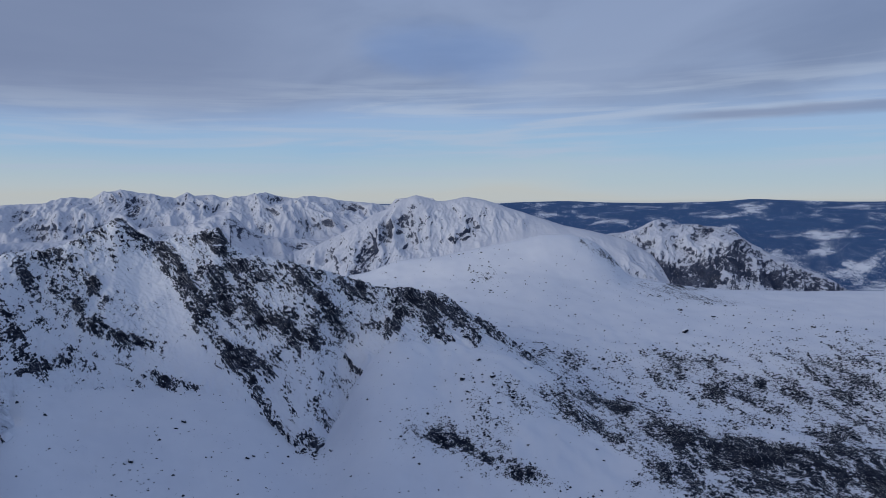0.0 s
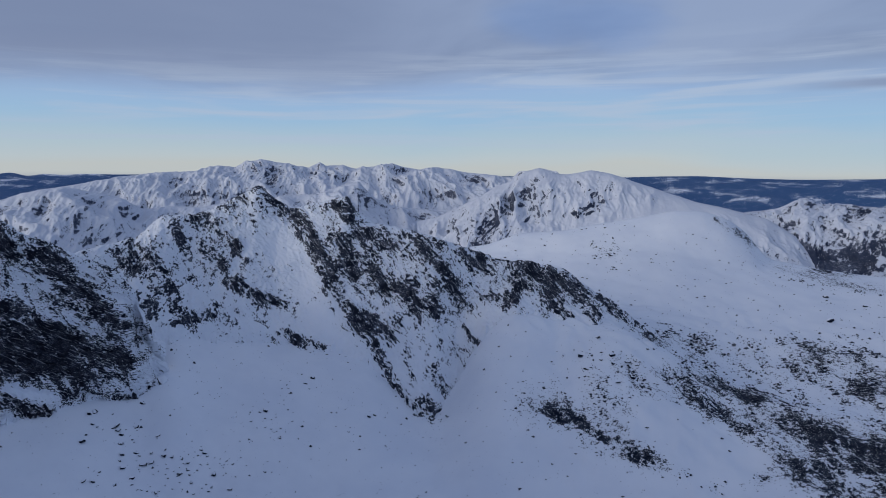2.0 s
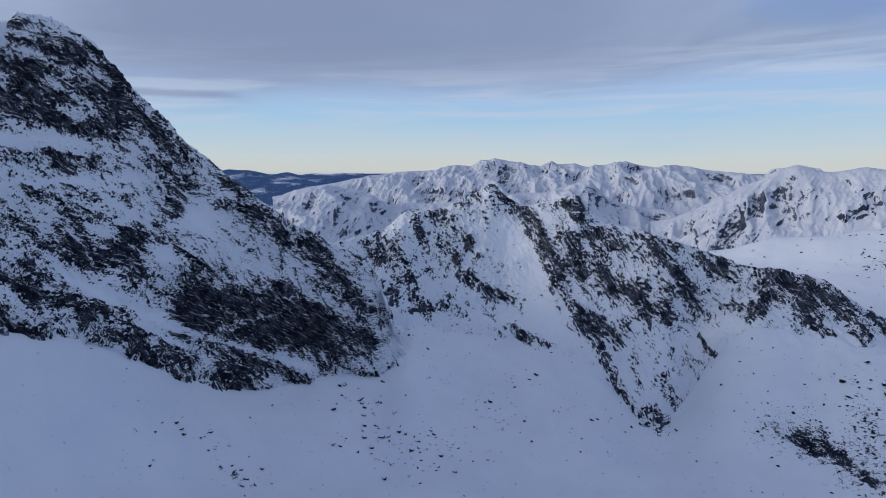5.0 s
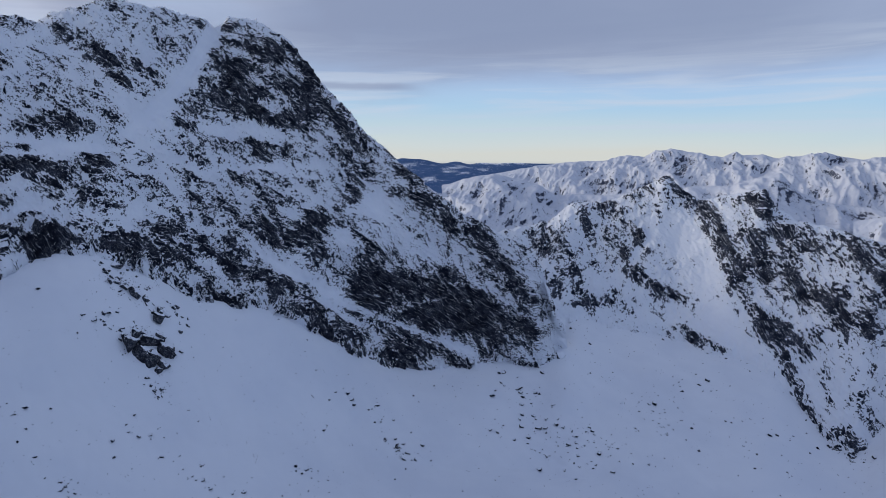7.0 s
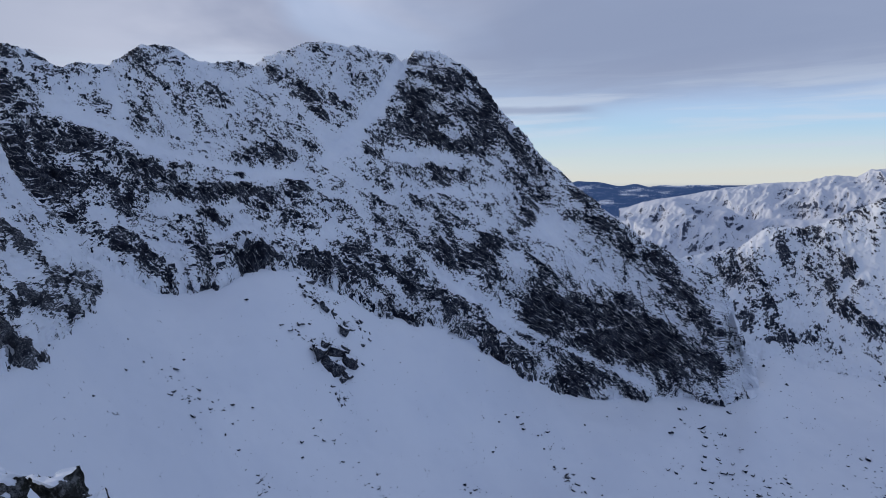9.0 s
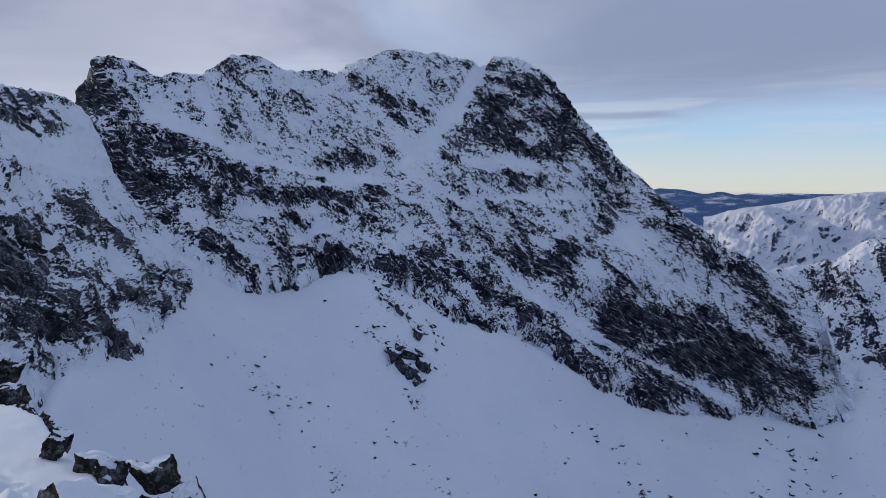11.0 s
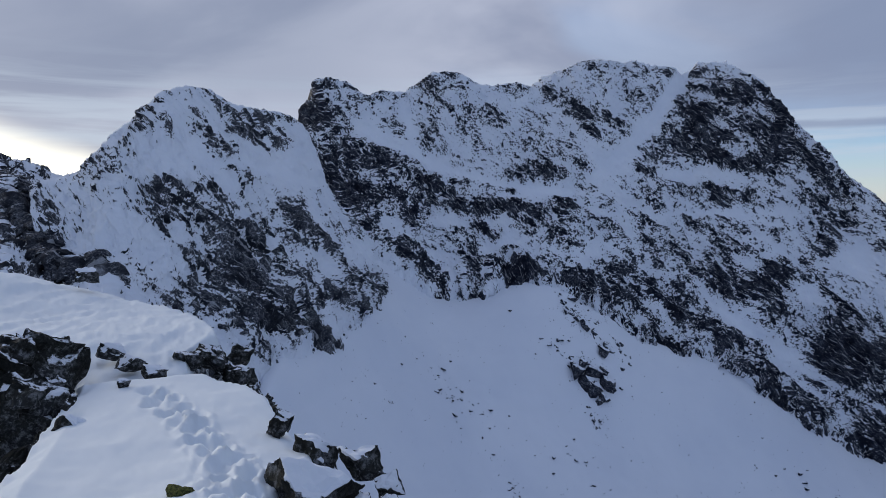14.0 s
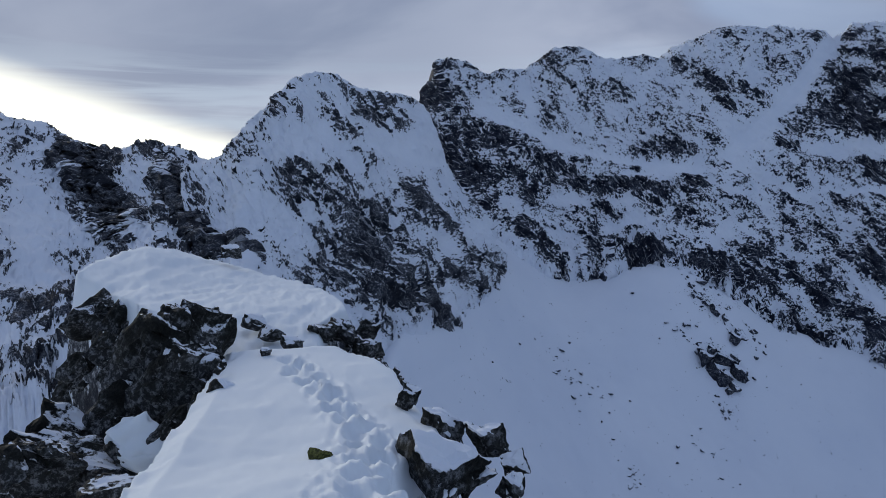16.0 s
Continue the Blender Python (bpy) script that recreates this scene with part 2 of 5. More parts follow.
def sweep(lines, columns, rows, soft=0):
    """A sheet between guide lines, from the first to the last. columns: how many bearings, or the bearings themselves;
    rows: how many steps between each two lines. Returns bearing, distance, height arrays and the place between the lines."""
    guides = []
    for k, line in enumerate(lines):
        b = np.array(columns, float) if np.ndim(columns) else np.linspace(min(r[0] for r in line), max(r[0] for r in line), columns)
        s = soft[k] if isinstance(soft, (list, tuple)) else soft
        guides.append(np.stack([b, *resample(line, b, s)]))
    g = np.array(guides)
    n = len(g)
    ext = np.concatenate([[2 * g[0] - g[1]], g, [2 * g[-1] - g[-2]]])
    parts, place = [], []
    for k in range(n - 1):
        t = np.linspace(0, 1, rows[k], endpoint=k == n - 2)[:, None, None]
        p0, p1, p2, p3 = ext[k:k + 4]
        m1, m2 = (p2 - p0) * 0.35, (p3 - p1) * 0.35
        parts.append((2 * t**3 - 3 * t**2 + 1) * p1 + (t**3 - 2 * t**2 + t) * m1 + (3 * t**2 - 2 * t**3) * p2 + (t**3 - t**2) * m2)
        place.append(k + t[:, 0, 0])
    grid = np.concatenate(parts)
    return grid[:, 0], grid[:, 1], grid[:, 2], np.concatenate(place)


def normals(P):
    du, dv = np.gradient(P, axis=1), np.gradient(P, axis=0)
    n = np.cross(du, dv)
    n /= np.linalg.norm(n, axis=-1, keepdims=True) + 1e-9
    n[n[..., 2] < 0] *= -1
    return n


def patches(b, d, h, spots):
    """A field of soft tilted spots: bearing, angle of height, half length, half width (degrees), tilt of the long axis (up to the left), weight."""
    out = np.zeros_like(b)
    e = np.degrees(np.arctan2(h, d))
    for sb, se, sl, sw, tilt, weight in spots:
        x, y = (b - sb) * np.cos(np.radians(e)), e - se
        c, s = math.cos(radians(tilt)), math.sin(radians(tilt))
        q = ((x * c + y * s) / sl) ** 2 + ((y * c - x * s) / sw) ** 2
        out += weight * np.exp(-q * 0.9)
    return out


def strokes(b, d, h, rows):
    """A field of bands along broken lines: half width (degrees), weight, then bearing and angle of height by turns."""
    out = np.zeros_like(b)
    e = np.degrees(np.arctan2(h, d))
    wander = np.stack([b * 0.8, e * 0.8, b * 0], -1)
    b, e = b + 0.35 * fbm(wander, 4, 0.65), e + 0.35 * fbm(wander + 31.0, 4, 0.65)
    for half, weight, *line in rows:
        half, weight = (half, weight) if weight > 0 else (half * 0.75, weight * 0.75)
        near = np.full(b.shape, 1e9)
        pts = list(zip(line[::2], line[1::2]))
        for (b0, e0), (b1, e1) in zip(pts, pts[1:]):
            sx, sy = b1 - b0, e1 - e0
            t = np.clip(((b - b0) * sx + (e - e0) * sy) / (sx * sx + sy * sy + 1e-6), 0, 1)
            near = np.minimum(near, (b - b0 - t * sx) ** 2 + (e - e0 - t * sy) ** 2)
        out += weight * np.exp(-(near / half**2) ** (1.5 if weight > 0 else 1.0) * 0.7)
    return out


def blurred(a, n, times=2):
    """The mean over a square of 2n + 1 points, taken twice."""
    for _ in range(times):
        for axis in (0, 1):
            m = min(n, a.shape[axis] // 2 - 1)
            pad = np.pad(a, [(m + 1, m) if k == axis else (0, 0) for k in (0, 1)], "edge")
            c = np.cumsum(pad, axis=axis, dtype=np.float64)
            size = 2 * m + 1
            a = (c[size:] - c[:-size] if axis == 0 else c[:, size:] - c[:, :-size]) / size
    return a


def even(a):
    """The field with a mean of nought and a spread of one."""
    return (a - a.mean()) / (a.std() + 1e-9)


def sheet_mesh(name, P, rock, mat, flip=False, lay=None):
    """One mesh from a grid of points, with the bareness of each point as the attribute 'rock' and its place in the rock's bands as 'lay'."""
    nv, nu = P.shape[:2]
    me = bpy.data.meshes.new(name)
    me.vertices.add(nu * nv)
    me.vertices.foreach_set("co", P.reshape(-1).astype(np.float32))
    i = np.arange((nv - 1) * nu).reshape(nv - 1, nu)[:, :-1].ravel()
    q = np.stack([i, i + 1, i + nu + 1, i + nu], 1)
    if flip:
        q = q[:, ::-1]
    me.loops.add(q.size)
    me.loops.foreach_set("vertex_index", q.ravel().astype(np.int32))
    me.polygons.add(len(q))
    me.polygons.foreach_set("loop_start", np.arange(0, q.size, 4, dtype=np.int32))
    me.polygons.foreach_set("use_smooth", np.ones(len(q), bool))
    me.update(calc_edges=True)
    me.attributes.new("rock", "FLOAT", "POINT").data.foreach_set("value", rock.ravel().astype(np.float32))
    if lay is not None:
        me.attributes.new("lay", "FLOAT_VECTOR", "POINT").data.foreach_set("vector", lay.reshape(-1).astype(np.float32))
    me.materials.append(mat)
    return me


def behind(line, back, drop):
    """A guide line behind a crest."""
    return [(b, d + back, h - drop) for b, d, h in line]


def between(a, b, f, bulge=0.0, rise=0.0, count=25):
    """A guide line at the share f of the way from line a to line b, bulged towards the eye and raised."""
    u = np.linspace(0, 1, count)
    r = []
    for line in (a, b):
        bs = np.linspace(min(x[0] for x in line), max(x[0] for x in line), count)
        r.append(np.stack([bs, *resample(line, bs)], 1))
    m = r[0] * (1 - f) + r[1] * f
    m[:, 1] -= bulge
    m[:, 2] += rise
    return [tuple(x) for x in m]

# ---- the land. Guide lines: bearing (degrees), distance and height (metres from the eye) ----
MASSIF_CREST = [
    (35.9, 860, -218), (36.8, 861, -152), (38.5, 864, -124), (43.4, 871, -85), (45.3, 873, -68), (46.8, 875, -50), (48.4, 878, -27), (49.9, 880, -7), (51.4, 888, 15), (53.4, 899, 39), (54.7,
    906, 66), (56.8, 918, 104), (58.2, 926, 134), (58.9, 930, 151), (60.2, 937, 165), (61.4, 944, 179), (62.5, 950, 184), (63.6, 946, 179), (64.6, 942, 164),
    (65.2, 939, 173), (66.8, 933, 176), (68.6, 925, 185), (69.3, 923, 180), (71.3, 915, 183), (72.9, 909, 179), (74.4, 902, 167), (76.1,
    896, 157), (77, 893, 145), (79, 885, 145), (80.6, 880, 144), (81.9, 875, 147), (83.4, 869, 159), (85.5, 862, 157), (87.3, 851, 137),
    (87.9, 847, 127), (90.1, 833, 126), (91.6, 823, 115)]
MASSIF_CREST_LEFT = [
    (91.6, 823, 115), (92.2, 819, 119), (93.2, 812, 129), (94.8, 801, 131), (95.6, 798, 129), (96, 796, 109), (96.6, 794, 99), (96.9, 792,
    75), (100.2, 779, 4), (103.9, 764, -46)]
MASSIF_FOOT = [
    (34.9, 850, -265), (36.3, 842, -286), (40.1, 819, -270), (44.2, 795, -269), (48.6, 768, -267), (52.9, 743, -241), (55.3, 728, -216),
    (57.8, 713, -188), (60.3, 698, -166), (63.3, 683, -161), (67.4, 663, -146), (70.5, 650, -114), (73.5, 647, -93), (75.3, 646, -85),
    (77.5, 645, -90), (80, 643, -95), (81, 642, -114), (82.4, 641, -104), (83.9, 640, -119), (85.8, 637, -100), (87.6, 633, -93), (90.7,
    628, -67), (93.2, 623, -41), (100.3, 620, -38)]
DOME_CREST = [
    (90.7, 556, -62), (91.3, 554, -42), (92.8, 546, -20), (94.7, 526, 5), (96.4, 507, 43), (96.9, 501, 51), (99, 480, 55), (100.8, 462, 55),
    (103.1, 448, 58), (104.2, 446, 64), (106.1, 442, 65), (107.8, 438, 59), (108.9, 436, 50), (109.7, 435, 43), (111.3, 431, 32), (112.6,
    433, 21), (113.6, 438, 11), (114.7, 444, 5), (116.9, 455, -2)]
DOME_FOOT = [
    (90.4, 524, -91), (91, 516, -100), (91.7, 497, -101), (93.7, 447, -98), (94.9, 424, -103), (96.7, 396, -102), (98.4, 373, -94), (99.6,
    358, -96), (100.5, 346, -107), (101.5, 337, -116), (104.3, 320, -120), (107.9, 299, -115), (112.1, 275, -102), (116.1, 270, -97)]
LEFT_CREST = [
    (111.7, 531, 19), (114.2, 548, 5), (115.8, 558, 6), (117.5, 570, 13), (118.7, 578, 19), (120.8, 592, 16), (122.8, 605, 15), (125, 620,
    24), (126.6, 631, 35), (128, 640, 37), (129.2, 640, 46)]
LEFT_FOOT = [
    (112.1, 284, -62), (118.7, 228, -75), (123.1, 227, -83), (127.1, 229, -86), (130.7, 230, -85)]
SIDE_CREST = [
    (-7.9, 1236, -320), (-5.8, 1222, -279), (-4.8, 1216, -261), (-2.3, 1199, -220), (0.2, 1182, -185), (3.3, 1162, -171), (6.3, 1145, -160),
    (8.8, 1134, -139), (11.2, 1123, -122), (14.1, 1129, -106), (16.9, 1141, -96), (18.7, 1149, -74), (19.3, 1151, -51), (21.1, 1158, -58),
    (22.6, 1164, -65), (24.1, 1169, -74), (25.5, 1174, -53), (26.8, 1179, -30), (27.4, 1179, -42), (29.8, 1171, -66), (31.8, 1164, -81),
    (34.3, 1156, -81), (36.3, 1146, -116), (38.8, 1118, -125), (41.4, 1090, -135), (43.9, 1063, -136)]
SIDE_FOOT = [
    (-7.9, 991, -270), (-5.8, 983, -255), (-2.8, 993, -245), (-0.2, 1009, -244), (4.3, 983, -228), (6.9, 967, -249), (9.5, 899, -327),
    (10.3, 868, -347), (11.8, 844, -345), (13.1, 851, -344), (15.4, 899, -327), (17.7, 935, -295), (25.6, 990, -278), (30.6, 977, -269),
    (33.2, 961, -257), (35.8, 946, -232), (37.8, 936, -209), (39.9, 926, -198), (41.9, 915, -212), (43.9, 905, -205), (45.9, 900, -211)]
RIDGE = [
    (11.2, 1900, -247.8), (6.5, 1900, -221.8), (4.2, 1900, -189.6), (0.2, 1900, -179.2), (-3.3, 1944, -158.1), (-5.8, 1978, -143.5), (-8.8,
    2017, -121.5), (-11.2, 2050, -121.3), (-13.2, 2076, -145.6), (-14.6, 2095, -185.8), (-16.1, 2112, -258.4), (-20.2, 2160, -286.2),
    (-23.7, 2200, -299.8), (-28.6, 2252, -301), (-34.7, 2278, -285.1)]
FAR_CREST = [
    (-5.3, 4300, -67.7), (-4.3, 4300, -41.1), (-1.8, 4300, -9.9), (-0.3, 4300, -31.7), (0.7, 4300, -31.2), (2.4, 4300, 7.2), (4.2, 4300,
    -29.4), (4.7, 4300, -59), (6.2, 4300, -50.7), (7.2, 4300, -35.2), (9.1, 4300, -19.2), (11.3, 4300, 4.1), (13, 4300, -9.7), (15.3, 4300,
    27.7), (16.2, 4300, 13.7), (17.4, 4300, 7), (18.5, 4300, -10.2), (19.6, 4300, 18.7), (21, 4300, 12.2), (21.6, 4300, 36.9), (22.5, 4300,
    -4.4), (24.2, 4300, 17), (25.4, 4300, 34.4), (26.5, 4300, 51.5), (27.6, 4300, 31.7), (28.6, 4300, -0.9), (30, 4300, 7.3), (31.9, 4300,
    -26.9), (34.9, 4300, -35.7), (38.9, 4300, -82.2), (41.8, 4300, -124.2), (43.8, 4300, -154.3), (45.8, 4300, -202.6)]
ROUND_CREST = [
    (-19.3, 2902, -301.3), (-16, 2912, -195.2), (-12.7, 2923, -155), (-10.7, 2929, -135.5), (-8.8, 2935, -105.4), (-5.8, 2944, -54.1),
    (-3.8, 2951, -20.3), (-2.1, 2956, -4.3), (-0.3, 2961, -21.8), (0.4, 2964, -24.2), (2.4, 2970, 4.9), (3.9, 2975, -20.4), (4.7, 2977,
    -51.2), (6.2, 2982, -81.8), (7.2, 2985, -120.3), (9.2, 2991, -171.2), (11.1, 2997, -221.6), (13.1, 3000, -245.3)]
MIDWEST_CREST = [
    (8.2, 3400, -210.3), (11.1, 3400, -222), (15, 3400, -202.6), (16.8, 3400, -157), (18.3, 3400, -70.2), (19.9, 3400, -96.8), (21.7, 3400,
    -136.5), (23.4, 3400, -134.1), (31.8, 3400, -198.4), (33.8, 3400, -193.6), (35.8, 3400, -200.5), (37.3, 3400, -150.4), (38.9, 3400,
    -121.2), (41.3, 3400, -92.2), (43.8, 3400, -122), (45.8, 3400, -166.1)]
GIEW_CREST = [
    (-12.7, 3300, -237.4), (-14.4, 3300, -194.1), (-16.5, 3300, -173.5), (-17.8, 3300, -136.9), (-18.5, 3300, -120.2), (-19.2, 3300,
    -144.6), (-20.3, 3300, -144), (-21.8, 3300, -148.6), (-24, 3300, -160.3), (-25.2, 3300, -211.8), (-26.9, 3300, -274.5), (-29.3, 3300,
    -333.2), (-31.2, 3300, -377.8), (-32.4, 3300, -423.4), (-34.1, 3300, -440.1)]
HORIZON = [
    (-34.5, 4850, -50.9), (-31.4, 4850, -50.6), (-28.4, 4850, -42.7), (-25.6, 4850, -30.6), (-23.1, 4850, -49.1), (-17.8, 4850, -59.7),
    (-14.6, 4850, -54.7), (-10.7, 4850, -40.9), (-7.3, 4850, -47.7), (-4.8, 4850, -55), (40.3, 4850, -50.2), (42.7, 4850, -49.4), (44.5,
    4850, -36.8), (47.6, 4850, -28), (49.7, 4850, -15.8), (37.6, 4850, -53.7), (40.9, 4850, -58.8), (43.5, 4850, -71.7), (45.8, 4850,
    -64.4), (48.6, 4850, -28.4), (50, 4850, -45)]
# bare crags and lying snow: bearing, height, half length, half width, tilt, weight
MASSIF_BARE = [
    (95.5, 6.96, 2.26, 1.41, -70, 0.5), (95, 4.37, 2.01, 2.01, 0, 0.35), (92.6, 2.9, 3.02, 1.01, 25, 0.35), (90, 1.81, 3.02, 1.26, 30, 0.3),
    (93.9, 0.38, 2.76, 1.26, 45, 0.5), (91.5, -2.38, 3.52, 1.11, 45, 0.5), (90.1, -0.05, 2.01, 2.01, 0, 0.4), (88.5, -5.73, 2.51, 1.01, 45,
    0.45), (84.4, -8.74, 2.01, 1.11, 35, 0.6), (80.7, -8.36, 1.26, 1.51, 30, 0.4), (85.4, 8.88, 2.51, 1.51, 30, 0.2), (86.5, -0.03, 2.51,
    0.9, 30, 0.35), (82.8, 0.47, 1.76, 0.9, 20, 0.35), (81.9, -1.23, 2.01, 0.5, 15, 0.4), (79, -1.71, 2.51, 0.6, 20, 0.4), (76.5, 2, 3.02,
    0.7, 5, 0.5)]
MASSIF_BARE += [
    (77.5, 2.97, 2.01, 0.6, 20, 0.3), (73.5, -1.95, 3.02, 1.01, 5, 0.4), (80.4, -3.44, 2.26, 0.7, 25, 0.4), (78, -6.18, 2.51, 1.11, 15,
    0.5), (76, -3.46, 3.52, 0.7, 10, 0.3), (71.5, 4.99, 1.51, 1.51, 30, 0.3), (74, 8.8, 3.02, 2.01, 35, 0.12), (61.2, 6.91, 2.76, 2.26, 50,
    0.45), (62.6, 5, 3.02, 1.01, 20, 0.3), (59.2, 3.05, 2.51, 0.75, 0, 0.3), (63.1, 1.58, 3.52, 0.7, -5, 0.2), (64.5, -1.4, 3.02, 0.7, 10,
    0.3), (58.2, 1.59, 2.51, 1.01, 10, 0.25), (55.7, -0.35, 2.51, 0.75, 20, 0.2), (53.3, -2.74, 1.51, 2.01, 30, 0.35), (62, -5.87, 3.77,
    2.01, 35, 0.5)]
MASSIF_BARE += [
    (58.5, -4.31, 3.02, 1.51, 35, 0.25), (56.5, -6.72, 3.52, 2.01, 40, 0.2), (49.1, -6.43, 2.51, 1.26, 40, 0.4), (43.5, -6.59, 4.02, 1.11,
    38, 0.35), (67.9, -9.95, 4.02, 1.01, 40, 0.5), (65.4, -12.4, 3.52, 0.9, 35, 0.55), (63.4, -9.38, 4.52, 1.11, 38, 0.4), (60.4, -11.27,
    4.52, 1.11, 38, 0.4), (56.8, -14.26, 3.02, 0.75, 38, 0.6), (52.9, -16.58, 4.02, 1.11, 36, 0.65), (49.2, -17.58, 3.02, 1.01, 35, 0.5),
    (45.1, -17.75, 3.02, 0.9, 35, 0.5), (47.1, -12.36, 6.03, 2.26, 15, 0.7), (41.9, -14.47, 3.52, 2.01, 30, 0.7), (39.1, -16.2, 3.02, 1.26,
    40, 0.5), (36.3, -17.78, 2.51, 1.11, 30, 0.45)]
MASSIF_BARE += [
    (38.1, -12.67, 3.02, 0.8, 45, 0.4), (39.9, -8.11, 3.02, 1.26, 40, 0.35)]
MASSIF_SNOW = [
    (66.3, 7.43, 4.27, 0.45, -60, -0.9), (69, 2.55, 2.26, 0.6, -40, -0.5), (70.5, 0.56, 2.01, 0.5, -20, -0.4), (76, 0.77, 4.52, 0.4, 5,
    -0.5), (76.5, -0.47, 5.03, 0.35, 10, -0.4), (80.4, -2.45, 2.51, 0.4, 0, -0.5), (84.3, -3.89, 4.02, 0.5, 5, -0.35), (90.8, 5.67, 3.02,
    0.6, 10, -0.6), (85.5, 2.36, 4.52, 0.8, 25, -0.5), (78.4, 7.28, 3.02, 2.01, 30, -0.2), (73.5, 4.48, 3.52, 0.5, 30, -0.6), (72.5, -4.96,
    3.02, 0.7, 5, -0.6), (58.6, -1.11, 5.53, 0.4, 0, -0.5), (51.5, -3.9, 1.11, 0.9, 0, -0.9), (57.6, -4.29, 1.26, 0.5, -40, -0.6), (54.6,
    -6.66, 1.11, 0.5, 0, -0.7)]
MASSIF_SNOW += [
    (66, -4.92, 5.03, 0.4, 38, -0.8), (60.9, -9.32, 6.03, 0.3, 37, -0.6), (55.4, -13.7, 6.54, 0.4, 35, -0.9), (49.9, -10.25, 3.02, 0.6, 10,
    -0.6), (45.5, -9.01, 6.03, 0.9, 30, -0.5), (44.4, -14.34, 5.53, 0.3, 17, -0.6), (41.3, -10.88, 3.02, 1.01, 35, -0.5), (62.6, 1.09, 4.52,
    0.35, 0, -0.4), (36.9, -15, 1.51, 2.01, 0, -0.4)]
SIDE_SNOW = [
    (19.1, -5.98, 2.01, 0.5, 10, -0.3), (25.6, -7.28, 1.51, 3.02, 0, -0.4)]
DOME_BARE = [
    (109.5, 6.06, 0.9, 2.01, -60, 0.5), (106.2, 4.01, 2.01, 1.01, 30, 0.25), (104, 3.87, 0.6, 1.76, -70, 0.3), (102.2, 3.24, 0.5, 1.51, -70,
    0.25), (97.6, 6.48, 3.02, 0.3, 20, 0.6), (101.8, 4.9, 2.51, 0.25, 10, 0.4), (112, 1.53, 2.51, 1.01, -40, 0.3), (111.6, -0.23, 1.26, 0.6,
    0, 0.5), (110.9, -1.56, 0.75, 1.76, 60, 0.5), (105.8, -0.13, 1.76, 1.01, 30, 0.35), (102.7, -0.55, 1.51, 2.01, 50, 0.3), (103.7, -4.36,
    2.26, 1.51, 40, 0.55), (101.8, -5.33, 1.51, 2.51, 50, 0.55), (104.6, -7.18, 1.01, 1.26, 50, 0.4), (100.4, -3.41, 0.6, 2.01, -70, 0.4),
    (97.1, -3.4, 3.02, 0.5, 45, 0.5)]
DOME_BARE += [
    (94.2, -5.86, 2.51, 0.7, 45, 0.45), (95.7, -9.31, 2.51, 1.51, 30, 0.4), (92.2, -9.83, 1.51, 1.76, 0, 0.55), (96.7, -11.72, 2.01, 1.01,
    20, 0.5), (95.2, -13.22, 1.51, 0.7, 0, 0.5), (99.5, -10.67, 3.02, 2.01, 30, 0.25), (103.3, -10.53, 3.02, 2.51, 30, 0.25), (101.9,
    -14.36, 2.51, 2.01, 0, 0.35), (107.3, -8.49, 0.6, 2.51, 70, 0.5), (107.7, -6.62, 1.01, 1.51, 60, 0.3), (113.7, -3.33, 2.51, 1.01, 20,
    0.3), (110.6, -7.43, 2.51, 1.01, 20, 0.4)]
DOME_SNOW = [
    (106.3, -4.33, 1.26, 3.02, 55, -0.3), (98.5, 2.89, 3.02, 2.01, 20, -0.3), (106.1, 6.72, 2.01, 1.01, 0, -0.3)]
LEFT_BARE = [
    (124.1, -1.22, 1.76, 2.51, 60, 0.8), (122, -3.9, 2.01, 1.26, 45, 0.6), (117.1, -1.24, 2.26, 1.76, 50, 0.6), (116, -5.46, 1.51, 1.51, 30,
    0.6), (122.8, 0.53, 1.51, 0.75, 0, 0.5), (127.2, 2.56, 3.02, 0.75, 20, 0.25), (118.6, -4.45, 2.51, 1.01, 40, 0.3), (127.2, -11, 4.02,
    1.01, 20, 0.3), (128.2, -14.26, 4.02, 1.01, 20, 0.3), (129.1, -17.01, 4.02, 1.01, 20, 0.3), (124.4, -7.35, 3.02, 0.7, 20, 0.3), (116.6,
    1.06, 2.01, 0.6, 30, 0.3)]
LEFT_SNOW = [
    (127.9, -3.3, 3.02, 2.51, 0, -0.4)]
FAR_BARE = [
    (31.9, -3.1, 4.52, 0.9, -5, 0.5), (30.3, -3.16, 2.51, 0.7, -15, 0.4), (11.1, -2.5, 3.02, 0.4, 0, 0.45), (14, -1.73, 2.01, 0.4, 30, 0.3),
    (25.9, -0.84, 2.01, 0.5, -30, 0.3), (30.1, 0.09, 1.51, 0.4, -20, 0.3), (21.2, 0.26, 1.51, 0.4, 10, 0.25), (15.3, -0.02, 2.01, 0.4, 0,
    0.2), (9.1, -1.05, 3.02, 0.3, -15, 0.3), (29.8, -1.65, 3.02, 0.5, -20, 0.2)]
MID_BARE = [
    (15, -3.65, 3.02, 0.35, 20, 0.4), (11.1, -4.23, 3.02, 0.5, 10, 0.4), (9.7, -5, 2.51, 0.4, -30, 0.3), (18.2, -2.14, 1.51, 1.01, -30,
    0.2), (42.3, -3.84, 1.01, 2.01, -60, 0.35), (40.5, -4.36, 1.51, 1.51, 40, 0.3), (33.7, -4.47, 1.51, 0.7, -30, 0.2)]
